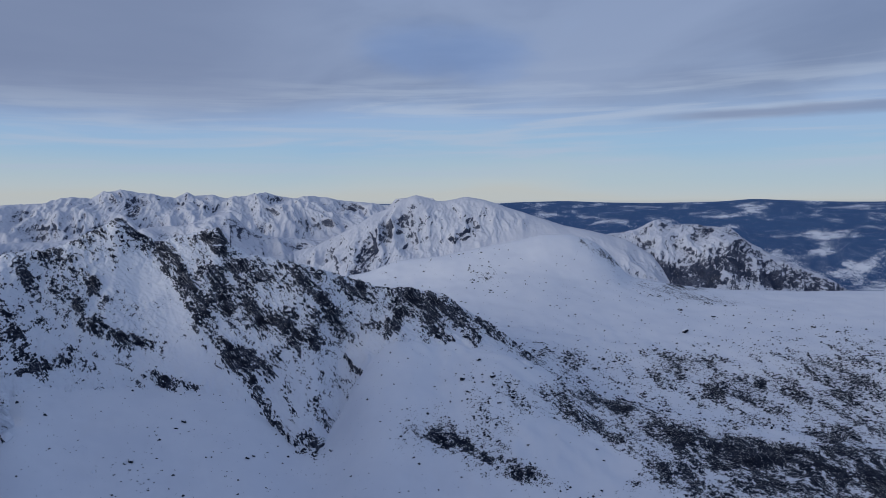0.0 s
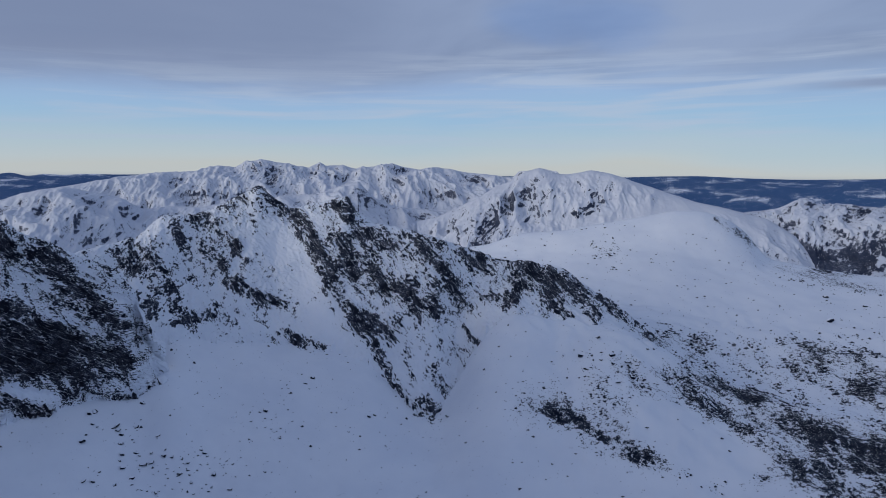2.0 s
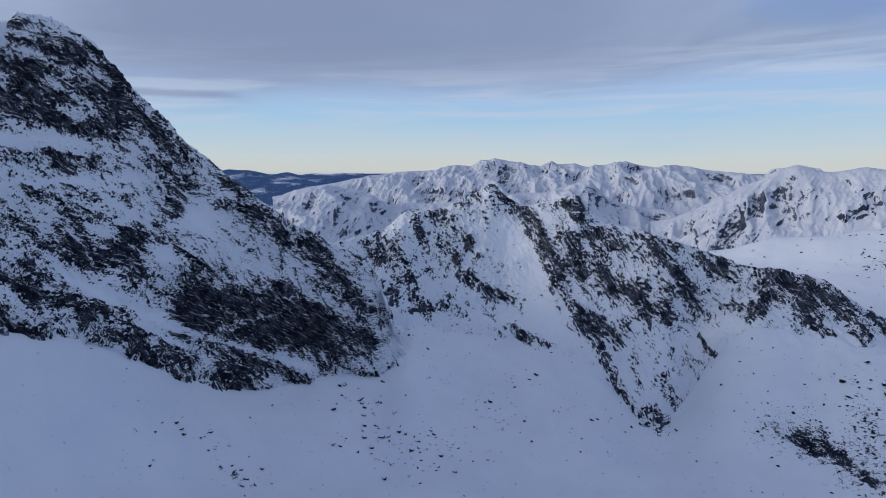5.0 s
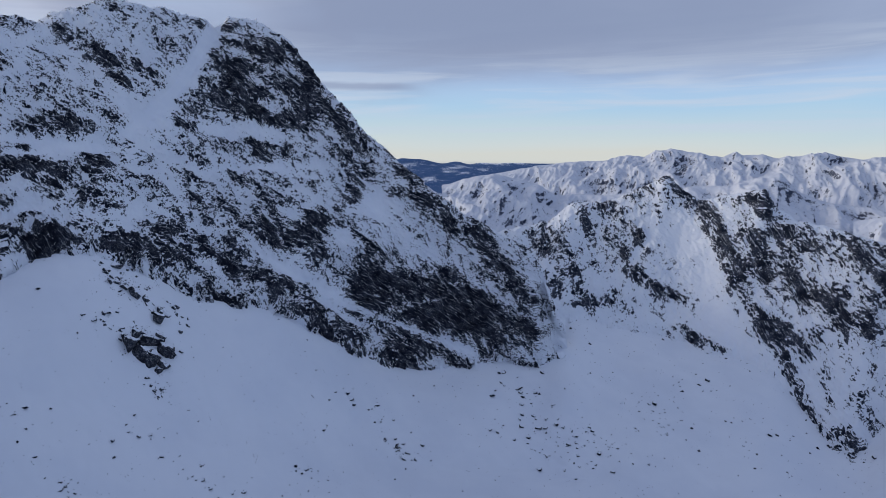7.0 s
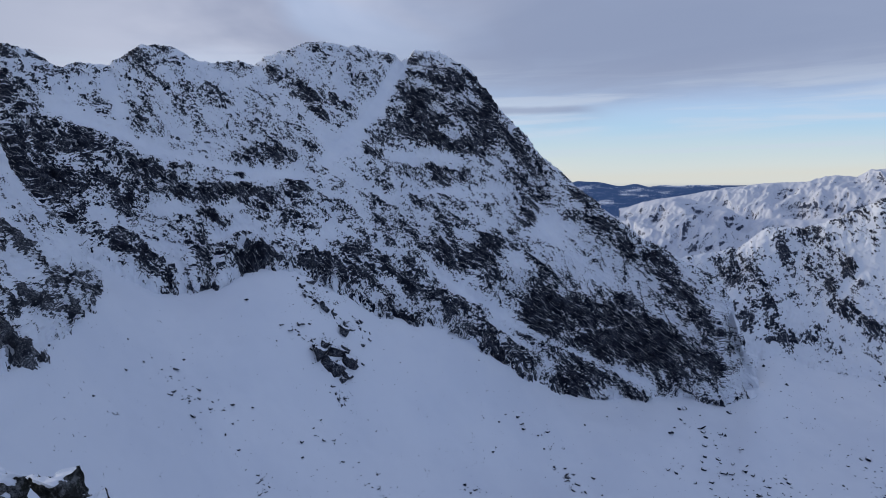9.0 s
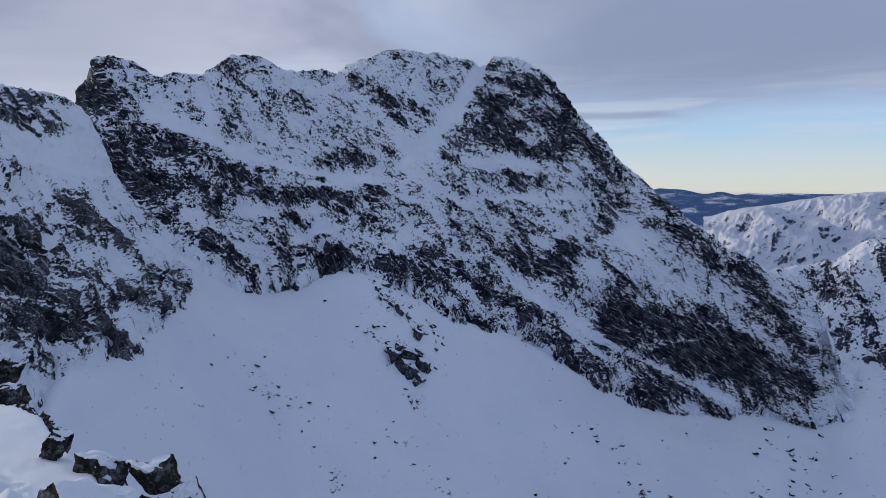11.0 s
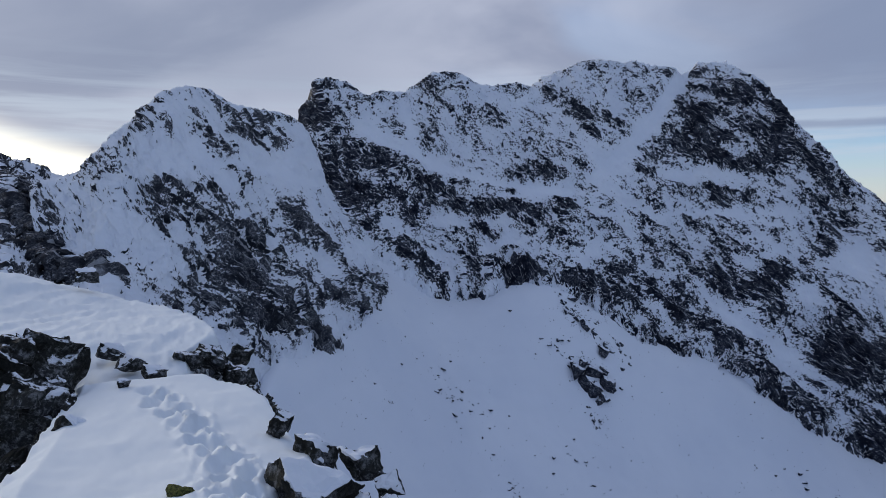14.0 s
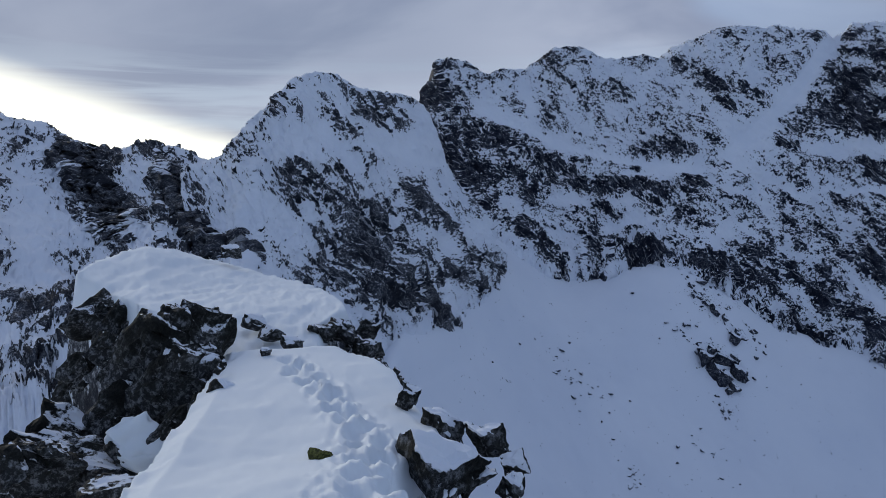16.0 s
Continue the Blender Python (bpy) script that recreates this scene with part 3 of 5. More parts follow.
ROUND_BARE = [
    (-9, -3.6, 6, 1.6, -15, -0.6), (-14, -5, 5, 1.2, -20, -0.5),     (6.7, -4.56, 2.01, 1.26, -45, 0.55), (7.2, -6.05, 1.51, 0.75, -40, 0.5), (4.7, -3.09, 1.76, 0.7, -40, 0.4), (3.2, -1.6, 2.01, 0.5, -40,
    0.3), (0.9, -1.87, 2.01, 0.3, -35, 0.4), (-1.6, -3.64, 1.51, 0.7, -45, 0.5), (-2.8, -3.14, 1.51, 0.4, -20, 0.4), (-3.8, -5.15, 1.51,
    0.5, 50, 0.25), (-6.8, -2.4, 0.7, 0.5, 0, 0.4), (3.2, -4.61, 2.51, 0.5, -30, 0.25), (4.7, -1.09, 1.01, 0.3, -30, 0.3), (9.2, -5.51,
    2.01, 0.7, 0, 0.2)]
GIEW_BARE = [
    (-17, -5.99, 3.02, 1.11, 20, 1), (-19.3, -6.64, 3.02, 0.7, 20, 0.7), (-14.8, -4.58, 2.01, 0.8, 30, 1), (-22.4, -6.29, 2.51, 1.51, -40,
    0.5), (-24.5, -7.12, 3.52, 0.7, 0, 0.7), (-29.3, -6.86, 4.02, 0.9, 10, 0.8), (-26.5, -5.67, 3.02, 1.01, 30, 0.3), (-24.8, -3.91, 2.01,
    0.8, 30, 0.3), (-21.8, -2.67, 2.01, 0.3, 0, 0.5), (-18.5, -2.37, 0.8, 0.3, 0, 0.4), (-17.9, -4.53, 0.5, 1.51, -50, 0.2)]
LEFT_STROKES = [
    (1.53, 0.75, 124.3, 0.5, 123.5, -1.9, 122.0, -4.6), (1.08, 0.7, 117.9, -0.8, 116.1, -4.0, 115.1, -6.7), (0.45, 0.4, 119.9, 1.5, 116.6,
    0.6), (0.4, 0.4, 128.5, 2.9, 125.7, 2.6), (0.72, 0.35, 127.9, -10.9, 124.5, -9.5), (0.54, 0.4, 128.2, -14.7, 125.5, -13.8), (0.54, 0.4,
    129.7, -16.5, 127.5, -16.4), (0.9, 0.45, 112.8, -6.0, 110.5, -7.5), (1.8, -0.3, 128.2, -4.1, 127.7, -7.5)]
LEFT_BULGES = [
    (1.35, 13, 124.3, 0.5, 123.5, -1.9, 122.0, -4.6), (0.9, 9, 117.9, -0.8, 116.1, -4.0, 115.1, -6.7), (0.72, 5, 112.8, -6.0, 110.5, -7.5)]
# stony ground: bearing, distance, half breadth, half depth, weight
SCREE = [
    (-24.9, 911, 200, 36, 0.5), (-32.8, 993, 131, 143, 0.45), (-31, 917, 161, 25, 0.3), (-15.8, 993, 52, 115, 0.45), (-12.4, 922, 32, 37,
    0.4), (-15.8, 873, 54, 42, 0.35), (-21.7, 1271, 67, 46, 0.3), (-20.3, 1390, 98, 57, 0.28), (-18.1, 1320, 69, 73, 0.25), (-28.8, 1329,
    140, 50, 0.3), (-32.7, 1328, 93, 55, 0.3), (-33.6, 1493, 79, 146, 0.25), (-31.9, 1417, 62, 87, 0.3), (0.3, 792, 31, 24, 0.45), (-5.9,
    770, 27, 11, 0.45), (-7.4, 741, 33, 11, 0.5), (-3.8, 841, 44, 46, 0.2), (-8.9, 835, 29, 20, 0.2), (-10.9, 1284, 56, 48, 0.4), (-11.9,
    992, 35, 115, 0.35)]
SCREE_MORE = [
    (-26.9, 1181, 269, 214, 0.16), (-30.7, 1470, 194, 141, 0.12), (-5.9, 816, 86, 53, 0.12), (-9.9, 911, 32, 14, 0.3), (-25, 808, 142, 41,
    0.3), (-18.2, 776, 68, 20, 0.35), (-24.8, 1261, 44, 42, 0.3), (-27.7, 1225, 161, 58, 0.25), (-12.9, 799, 56, 48, -1.2), (-10.2, 797, 28,
    35, -0.7), (-19.3, 1973, 121, 67, 0.5), (-3.6, 1755, 34, 30, 0.6), (-22, 1944, 102, 50, 0.4), (-4.8, 1663, 15, 23, 0.4), (-20.5, 2000, 60, 60, 0.3)]
SCREE_LEFT = [
    (71.2, 622, 27, 15, 0.22), (71, 586, 22, 10, 0.35), (70.2, 566, 9, 8, 0.25), (-22.8, 808, 128, 40, 0.5), (-31, 856, 113, 48, 0.5),
    (-16.8, 849, 45, 28, 0.5), (-5.9, 740, 32, 18, 0.7), (-0.7, 776, 41, 20, 0.6), (-28.2, 925, 162, 21, 0.6), (-34, 931, 65, 54, 0.5)]
GROUND_STROKES = [
    (1.08, 0.5, -20.9, -20.5, -26.1, -20.2, -35.3, -20.0), (0.54, 0.45, -17.3, -23.5, -22.7, -22.0, -29.0, -19.8), (0.72, 0.45, -15.7,
    -17.9, -18.1, -18.8), (0.63, 0.4, -10.9, -19.1, -13.8, -19.4), (0.45, 0.4, -6.3, -18.4, -9.9, -18.7), (0.54, 0.35, -10.8, -16.8, -15.7,
    -17.9), (0.49, 0.5, 0.4, -20.8, -3.3, -22.4, -7.4, -24.3, -10.9, -24.9), (0.54, 0.4, 2.4, -20.3, -0.7, -21.7), (0.4, 0.4, -10.8, -15.4,
    -12.8, -16.2), (0.36, 0.5, -8.8, -14.2, -12.3, -14.1), (0.54, 0.3, -18.0, -14.5, -23.4, -13.6, -26.8, -15.0), (0.54, 0.35, -22.6, -15.9,
    -26.0, -16.0), (0.54, 0.35, -25.1, -14.8, -28.8, -15.2, -32.7, -15.9)]
GROUND_STROKES += [
    (0.45, 0.35, -27.9, -12.7, -30.7, -13.2, -33.3, -14.5), (0.45, 0.3, -32.5, -11.3, -34.6, -10.7), (0.9, 0.35, -30.9, -18.2, -35.1,
    -17.1), (0.9, 0.3, -19.5, -19.4, -24.8, -19.2), (0.9, 0.35, -21.9, -24.2, -29.1, -21.8, -35.3, -21.3), (0.54, 0.5, -12.9, -25.3, -16.8,
    -24.5), (1.71, -0.8, -9.9, -21.9, -13.4, -22.6), (0.45, -0.5, -27.3, -18.8, -30.5, -18.7), (0.27, -0.4, -23.8, -14.0, -28.8, -14.8,
    -34.1, -16.4), (0.3, 0.72, -12.2, -4.1, -14.3, -5.2, -16.5, -6.5, -20.2, -7.4), (0.3, 0.7, -19.3, -7.5, -22.4, -7.6), (0.63, 0.25,
    -4.8, -17.0, -8.9, -17.4), (0.36, 0.35, -4.8, -19.8, -7.9, -21.6)]
GROUND_STROKES += [
    (2.7, -0.3, -3.3, -9.7, -10.8, -10.5, -18.0, -11.2)]
# smooth snow: a frozen tarn and bare slopes
LAKE = [
    (-10.4, 805, 42, 36, 1), (-13.4, 808, 43, 36, 1), (-7.9, 779, 23, 23, 1), (-18, 1638, 230, 111, 0.8), (-10.8, 1574, 124, 142, 0.8)]


MASSIF_STROKES = [
    (1.71, 0.35, 63.9, 6.7, 60.7, 7.8, 58.4, 6.6), (1.53, 0.32, 62.4, 5.0, 55.6, 2.6), (0.72, 0.3, 57.9, 6.3, 53.4, 1.2, 51.6, -1.9), (0.54,
    0.3, 66.2, 4.6, 61.9, 2.9, 58.7, 2.6), (0.58, 0.3, 66.1, 0.7, 60.4, 0.3, 54.6, -0.4), (1.26, 0.4, 66.4, -3.8, 63.5, -6.6, 60.1, -7.9,
    57.9, -6.8), (0.72, 0.4, 70.3, -5.8, 65.8, -8.2, 61.4, -11.3, 58.1, -12.0), (1.17, 0.4, 56.9, -9.6, 52.5, -9.2), (2.16, 0.85, 52.0,
    -12.1, 48.2, -13.4, 43.7, -13.8), (1.35, 0.6, 43.6, -15.0, 40.7, -16.4), (1.17, 0.55, 72.3, -7.9, 68.2, -10.2, 64.3, -12.0)]
MASSIF_STROKES += [
    (1.08, 0.55, 59.0, -14.0, 55.7, -15.5, 52.2, -17.2, 48.0, -17.9), (0.63, 0.4, 50.5, -15.7, 46.5, -17.6, 44.2, -18.2), (0.63, -0.9, 64.7,
    10.0, 66.7, 6.7, 68.6, 4.3, 71.5, 1.6), (0.4, -0.7, 66.9, -2.8, 61.0, -8.9, 56.8, -11.7, 52.3, -14.0, 46.5, -16.1, 42.8, -17.3), (0.99,
    -0.7, 52.3, -4.2, 51.1, -4.8), (0.72, -0.25, 51.1, -3.2, 46.6, -7.4, 42.5, -9.5), (0.4, -0.5, 66.1, 2.1, 59.5, 1.7, 55.1, 1.7), (0.36,
    -0.4, 66.5, -1.5, 60.8, -1.2, 57.2, -2.1), (0.22, -0.6, 51.1, -13.8, 47.5, -12.9, 44.5, -12.7), (0.32, -0.5, 69.2, -9.3, 65.7, -11.1,
    62.3, -13.3)]
MASSIF_STROKES += [(1.5, 0.4, 49.5, -3.0, 45.0, -7.0, 40.5, -10.5, 37.5, -14.0)]
MASSIF_STROKES_LEFT = [
    (1.35, 0.45, 95.7, 8.2, 94.8, 4.5, 94.0, 0.8, 92.1, -1.6), (0.99, 0.35, 92.1, 2.7, 88.3, 2.3), (1.17, 0.4, 91.2, -0.1, 88.3, -0.6, 86.4,
    -2.0), (0.63, 0.35, 86.4, 0.9, 81.9, 0.7), (0.58, 0.45, 83.4, -1.3, 77.9, -1.7, 73.9, -1.2), (0.63, 0.4, 81.4, -3.0, 79.9, -4.0), (0.81,
    0.5, 79.4, -6.3, 76.3, -7.0), (0.54, 0.5, 84.4, -8.0, 83.9, -9.5), (0.63, 0.3, 81.4, -8.8, 80.6, -9.0), (0.72, 0.4, 88.3, -5.0, 86.4,
    -6.5), (0.54, 0.4, 78.5, 2.0, 74.0, 1.8), (0.63, 0.25, 73.6, 7.5, 71.6, 5.5), (0.54, -0.6, 92.1, 5.4, 88.3, 3.8, 84.4, 2.4)]
MASSIF_STROKES_LEFT += [
    (0.4, -0.55, 85.4, 2.4, 79.5, 1.0, 73.4, 0.3), (0.45, -0.6, 85.4, -2.3, 82.4, -2.5), (0.4, -0.5, 79.4, 0.0, 73.4, 0.1), (0.63, -0.4,
    76.6, 8.9, 73.5, 6.0, 71.0, 3.1), (0.63, -0.45, 88.3, 7.6, 87.3, 5.3), (0.45, -0.5, 80.4, -5.0, 78.4, -4.0)]
SIDE_STROKES = [
    (0.63, 0.35, 29.7, -3.2, 27.0, -2.3, 25.1, -3.0), (0.72, 0.5, 25.1, -2.8, 23.1, -5.0, 22.1, -7.3), (0.58, 0.55, 22.1, -6.8, 21.2, -9.3,
    18.9, -12.8, 17.6, -14.3), (0.9, 0.5, 19.1, -8.3, 17.1, -9.8, 15.0, -10.8, 11.9, -12.7), (0.99, 0.6, 18.4, -13.3, 16.5, -14.5, 15.3,
    -14.3), (0.49, 0.5, 17.1, -15.3, 15.5, -18.2, 13.9, -20.1), (0.63, 0.8, 12.6, -20.6, 11.5, -21.3), (0.58, 0.7, 19.7, -2.8, 19.0, -4.3),
    (0.36, 0.4, 21.1, -3.8, 20.4, -3.3), (0.54, 0.3, 20.4, -6.3, 17.6, -5.8, 15.6, -6.8), (0.81, 0.4, 14.1, -6.0, 13.0, -7.3, 11.5, -8.7,
    9.4, -11.7)]
SIDE_STROKES += [
    (0.99, 0.2, 13.1, -5.2, 7.1, -7.6, 4.1, -8.5), (0.9, 0.7, 3.9, -9.2, 0.8, -9.8, -0.7, -10.7), (0.4, 0.4, 4.1, -10.5, 4.5, -12.0), (0.54,
    0.6, 1.6, -11.3, -0.3, -13.1), (0.54, 0.6, -1.8, -11.1, -2.6, -12.9), (0.36, 0.5, -3.0, -11.0, -4.4, -12.5), (0.54, 0.5, -5.3, -12.7,
    -7.5, -13.8), (0.36, 0.4, 6.7, -11.6, 5.0, -11.3, 5.0, -12.2), (0.32, 0.4, -8.8, -14.1, -11.3, -14.3), (0.18, 0.4, 8.9, -14.1, 6.3,
    -16.4), (0.63, 0.3, 33.3, -5.1, 31.9, -4.2, 30.5, -4.7, 29.1, -6.2), (0.36, 0.35, 30.1, -8.6, 28.4, -6.7), (0.58, 0.4, 29.2, -9.6, 27.2,
    -11.2, 25.2, -11.7)]
SIDE_STROKES += [
    (0.63, 0.5, 33.1, -12.4, 31.2, -12.0), (0.32, 0.5, 34.8, -13.0, 34.1, -12.8), (0.81, 0.3, 37.2, -7.9, 35.8, -7.9, 34.9, -9.9), (0.63,
    0.45, 36.8, -10.7, 35.5, -11.8), (0.4, 0.45, 25.3, -14.2, 22.2, -15.3, 21.2, -15.8), (1.44, -0.5, 22.7, -8.3, 23.2, -11.3, 20.2, -15.8),
    (1.35, -0.4, 26.6, -5.2, 25.2, -7.2), (0.4, -0.4, 27.6, -6.2, 29.4, -9.6)]
SIDE_STROKES += [
    (1.89, 0.26, 19.1, -7.3, 15.0, -9.8, 12.0, -11.2), (1.17, 0.22, 12.6, -6.7, 7.0, -9.1), (1.08, 0.3, 3.6, -10.0, -0.2, -11.2), (0.9, 0.2,
    32.9, -6.1, 29.2, -9.6), (1.17, 0.18, 36.7, -7.4, 33.1, -11.4)]
DOME_STROKES = [
    (0.54, 0.5, 109.6, 6.1, 109.1, 4.7, 110.2, 3.0), (0.99, 0.25, 105.5, -2.5, 102.4, -4.4), (1.53, 0.5, 105.6, -5.2, 102.8, -6.2, 101.6,
    -7.1), (1.17, 0.4, 100.7, -6.2, 98.6, -8.2, 99.1, -10.5), (0.45, 0.6, 98.1, -1.9, 95.9, -4.0, 94.1, -6.4), (0.99, 0.45, 93.6, -7.4,
    92.2, -9.4), (0.9, 0.4, 96.0, -12.0, 99.1, -10.9), (0.36, 0.4, 100.5, 6.5, 97.9, 6.0), (0.22, 0.4, 103.0, 4.8, 100.1, 4.8), (0.9, 0.3,
    108.1, -0.3, 104.4, -2.5), (0.81, 0.5, 107.4, 0.1, 106.6, -0.3), (1.35, 0.35, 103.7, -9.7, 101.3, -11.7), (0.72, -0.5, 105.8, 3.2,
    103.1, 0.6), (1.17, -0.5, 98.9, 2.1, 95.8, -0.7)]
DOME_STROKES += [
    (0.54, -0.5, 99.4, -2.6, 100.3, -4.9)]


DOME_STROKES += [
    (1.71, 0.34, 105.3, -7.8, 99.1, -11.4), (1.26, 0.34, 100.4, -12.7, 95.0, -12.1), (0.99, 0.3, 95.0, -8.3, 92.2, -10.3), (0.72, 0.25,
    109.5, 1.8, 107.8, -3.4), (0.63, 0.25, 104.2, 4.1, 101.8, 0.6), (0.54, -0.4, 102.2, 2.4, 94.9, 0.8)]

def mountain(name, lines, columns, rows, mat, bare, spots, dip, crag, label, soft=0, relief=0.35, jag=0.5, teeth=2.4, pieces=(), broken=True, foot_snow=0.0, bands=(), bulges=(), ink=0.8):
    """A mountain between its guide lines (behind the crest, crest, ..., foot), roughened by crags. bare: the mean share of
    rock; dip: the tilt of its rock bands; crag: the height of the crags in metres; jag: how torn its crest is;
    pieces: names of its parts and the bearings at which they end."""
    b, d, h, place = sweep(lines, columns, rows, soft)
    P = world_of(b, d, h)
    field = bare + (0.36 if broken else 0.6) * patches(b, d, h, spots) + (ink * strokes(b, d, h, bands) if bands else 0.0)
    field = np.where(field > 0.5, 0.5 + 0.6 * (field - 0.5), field)
    field = field - foot_snow * np.clip((place - (len(lines) - 2.7)) / 0.6, 0, 1)[:, None]
    field = field - (0.10 if broken else 0.04) * np.exp(-((place - 1) / 0.10) ** 2)[:, None]      # rime on the crest
    mid = radians(float(b.mean()))
    across = P @ np.array([math.cos(mid), math.sin(mid), 0])       # to the right
    deep = P @ np.array([-math.sin(mid), math.cos(mid), 0])
    up = P[..., 2]
    c, s = math.cos(radians(dip)), math.sin(radians(dip))
    shallow = deep * 0.22
    gap = np.abs(place - 1)[:, None]
    rough = np.clip(field + relief, 0.10, 0.9)
    if broken:
        warp = fbm(P / (crag * 6), 3) * crag * 0.9
        along, over = across * c - up * s + warp * 0.5, across * s + up * c + warp
        big = fbm(P / (crag * 8), 3, 0.5, True)
        strong = fbm(np.stack([along / (crag * 5), over / (crag * 1.8), shallow / (crag * 4)], -1), 3, 0.6)
        # steep ribs and runnels across the bands
        ribs = fbm(np.stack([(across * 0.92 + up * 0.38 + warp * 0.5) / (crag * 0.9), (up * 0.92 - across * 0.38) / (crag * 3.6), deep / (crag * 2)], -1), 4, 0.6, True) - 0.4
        # beds of rock, each a steep riser under a ledge that holds snow
        ledges = 0.0
        for size, weight in ((1.7, 0.34), (0.7, 0.46), (0.28, 0.6)):
            t = over / (crag * size) + 0.8 * fbm(np.stack([along / (crag * size * 2.6), over / (crag * size * 1.6), shallow / (crag * size * 1.6)], -1), 3, 0.6)
            bed = np.floor(t)
            f = t - bed
            thick = CHANCE[(bed.astype(np.int64) * 131 + int(size * 100)) & 4095]
            ledges = ledges + weight * size * np.where(f < 0.74, f / 0.74, (1 - f) / 0.26) * (0.4 + 1.1 * thick) * np.clip(0.75 + 1.3 * strong, 0.15, 1.5)
        shift = warp * 0.5
        face = 0.0
        for size in (0.6, 0.22):
            face = face + size * facets(np.stack([(along + shift) / (crag * size * 1.5), over / (crag * size * 0.7), (shallow + shift) / (crag * size)], -1))
        small = fbm(P / (crag * 0.45), 3, 0.75, True) - 0.3
        fine = (ledges * 0.42 + ribs * 0.34 + face * 0.5 + small * 0.09) * crag * rough * np.clip(gap * 5, 0.15, 1)
        push = big * 1.2 * crag * rough * np.clip(gap * 4, 0.12, 1) + fine
        lay = np.stack([across * c - up * s, across * s + up * c, shallow], -1)
        clumps = fbm(np.stack([along / (crag * 4.5), over / (crag * 2.2), shallow / (crag * 3)], -1) + 5.5, 5, 0.62)
    else:
        # spurs and gullies that run down from the crest
        warp = fbm(P / (crag * 9), 3) * crag * 1.4
        lean = across + warp + 0.25 * up
        spurs = fbm(np.stack([lean / (crag * 6.5), (up * 0.9 + warp * 0.3) / (crag * 12), deep / (crag * 18)], -1), 6, 0.5, True)
        gully = fbm(np.stack([(lean - 0.5 * up) / (crag * 1.3), up / (crag * 4.5), deep / (crag * 9)], -1), 4, 0.55, True)
        fine = (spurs - 0.45) * crag * 2.5 + (gully - 0.4) * crag * 0.24
        fine = fine * np.clip(rough * 1.5, 0.15, 1.0)
        push = fine * np.clip(gap * 2.2, 0.10, 1)
        lay = P
    if bulges:      # towers that stand out of the face
        out = strokes(b, d, h, bulges)[..., None] * np.clip(0.8 + 0.2 * even(fine), 0.4, 1.3)[..., None]
        P = P + out * np.array([math.sin(mid), -math.cos(mid), 0.0])
    P = P + normals(P) * push[..., None]
    torn = fbm(np.stack([b * 2.4, b * 0 + 3.3, d / (crag * 20)], -1), 6, 0.68)
    if broken:
        torn = torn + 0.6 * (fbm(np.stack([b * 6.5, b * 0 + 8.1, d / (crag * 9)], -1), 4, 0.6, True) - 0.4)
    P[..., 2] += jag * crag * (torn - 0.1) * np.exp(-(gap / 0.10) ** 2)
    foot_gap = np.abs(place - (len(lines) - 2))[:, None]
    P[..., 2] += teeth * crag * fbm(np.stack([b * 0.6, up / (crag * 5), b * 0 + 9.1], -1), 5, 0.65) * np.exp(-(foot_gap / 0.25) ** 2)
    steep = 1 - normals(P)[..., 2]
    steep = steep - blurred(steep, 24)
    proud = fine - blurred(fine, 9)
    score = 0.62 * even(steep) + 0.42 * even(proud) + 0.3 * even(ribs) + 0.85 * even(clumps) if broken else 0.8 * even(steep) + 0.3 * even(gully) - 0.6 * even(spurs) + 0.35 * even(fbm(P / (crag * 1.5), 4, 0.7))
    rock = field + (0.28 if broken else 0.20) * even(score)
    if not pieces:
        return tagged(new(name, sheet_mesh(name, P, rock, mat, lay=lay)), label, "mountain")
    base = new(name)
    k0 = 0
    for part_name, part_label, end in pieces:
        k1 = int(np.searchsorted(b[len(b) // 2], end)) if end else b.shape[1] - 1
        cut = slice(k0, k1 + 1)
        tagged(new(part_name, sheet_mesh(part_name, P[:, cut], rock[:, cut], mat, lay=lay[:, cut])), part_label).parent = base
        k0 = k1
    return tagged(base, label, "mountain")


# the ground: one sheet from the summit that the camera stands on, through the corries, to the horizon
def ring(d, *rows):
    return [(b, d, h) for b, h in rows]


APRON = [(-40, 1000, -340), (-25, 1000, -335), (-14, 1000, -318)] + [(b, d - 4, h + 7) for b, d, h in SIDE_FOOT if b < 33] + [
    (b, d, h + 5) for b, d, h in MASSIF_FOOT if 34.5 < b < 88] + [
    (b, d - 3, h + 6) for b, d, h in DOME_FOOT if b < 112] + [(118, 235, -75), (125, 228, -86), (140, 225, -80)]
SHELF = [(b, d + 160, h - 45 if b < 8 else h + 45) for b, d, h in APRON if b < 34] + [(b, d + 260, h + 25) for b, d, h in APRON if b >= 34]
BEARINGS = np.concatenate([np.arange(-180, -42, 4.0), np.arange(-40, 135, 0.22), np.arange(138, 179, 4.0), [180.0]])
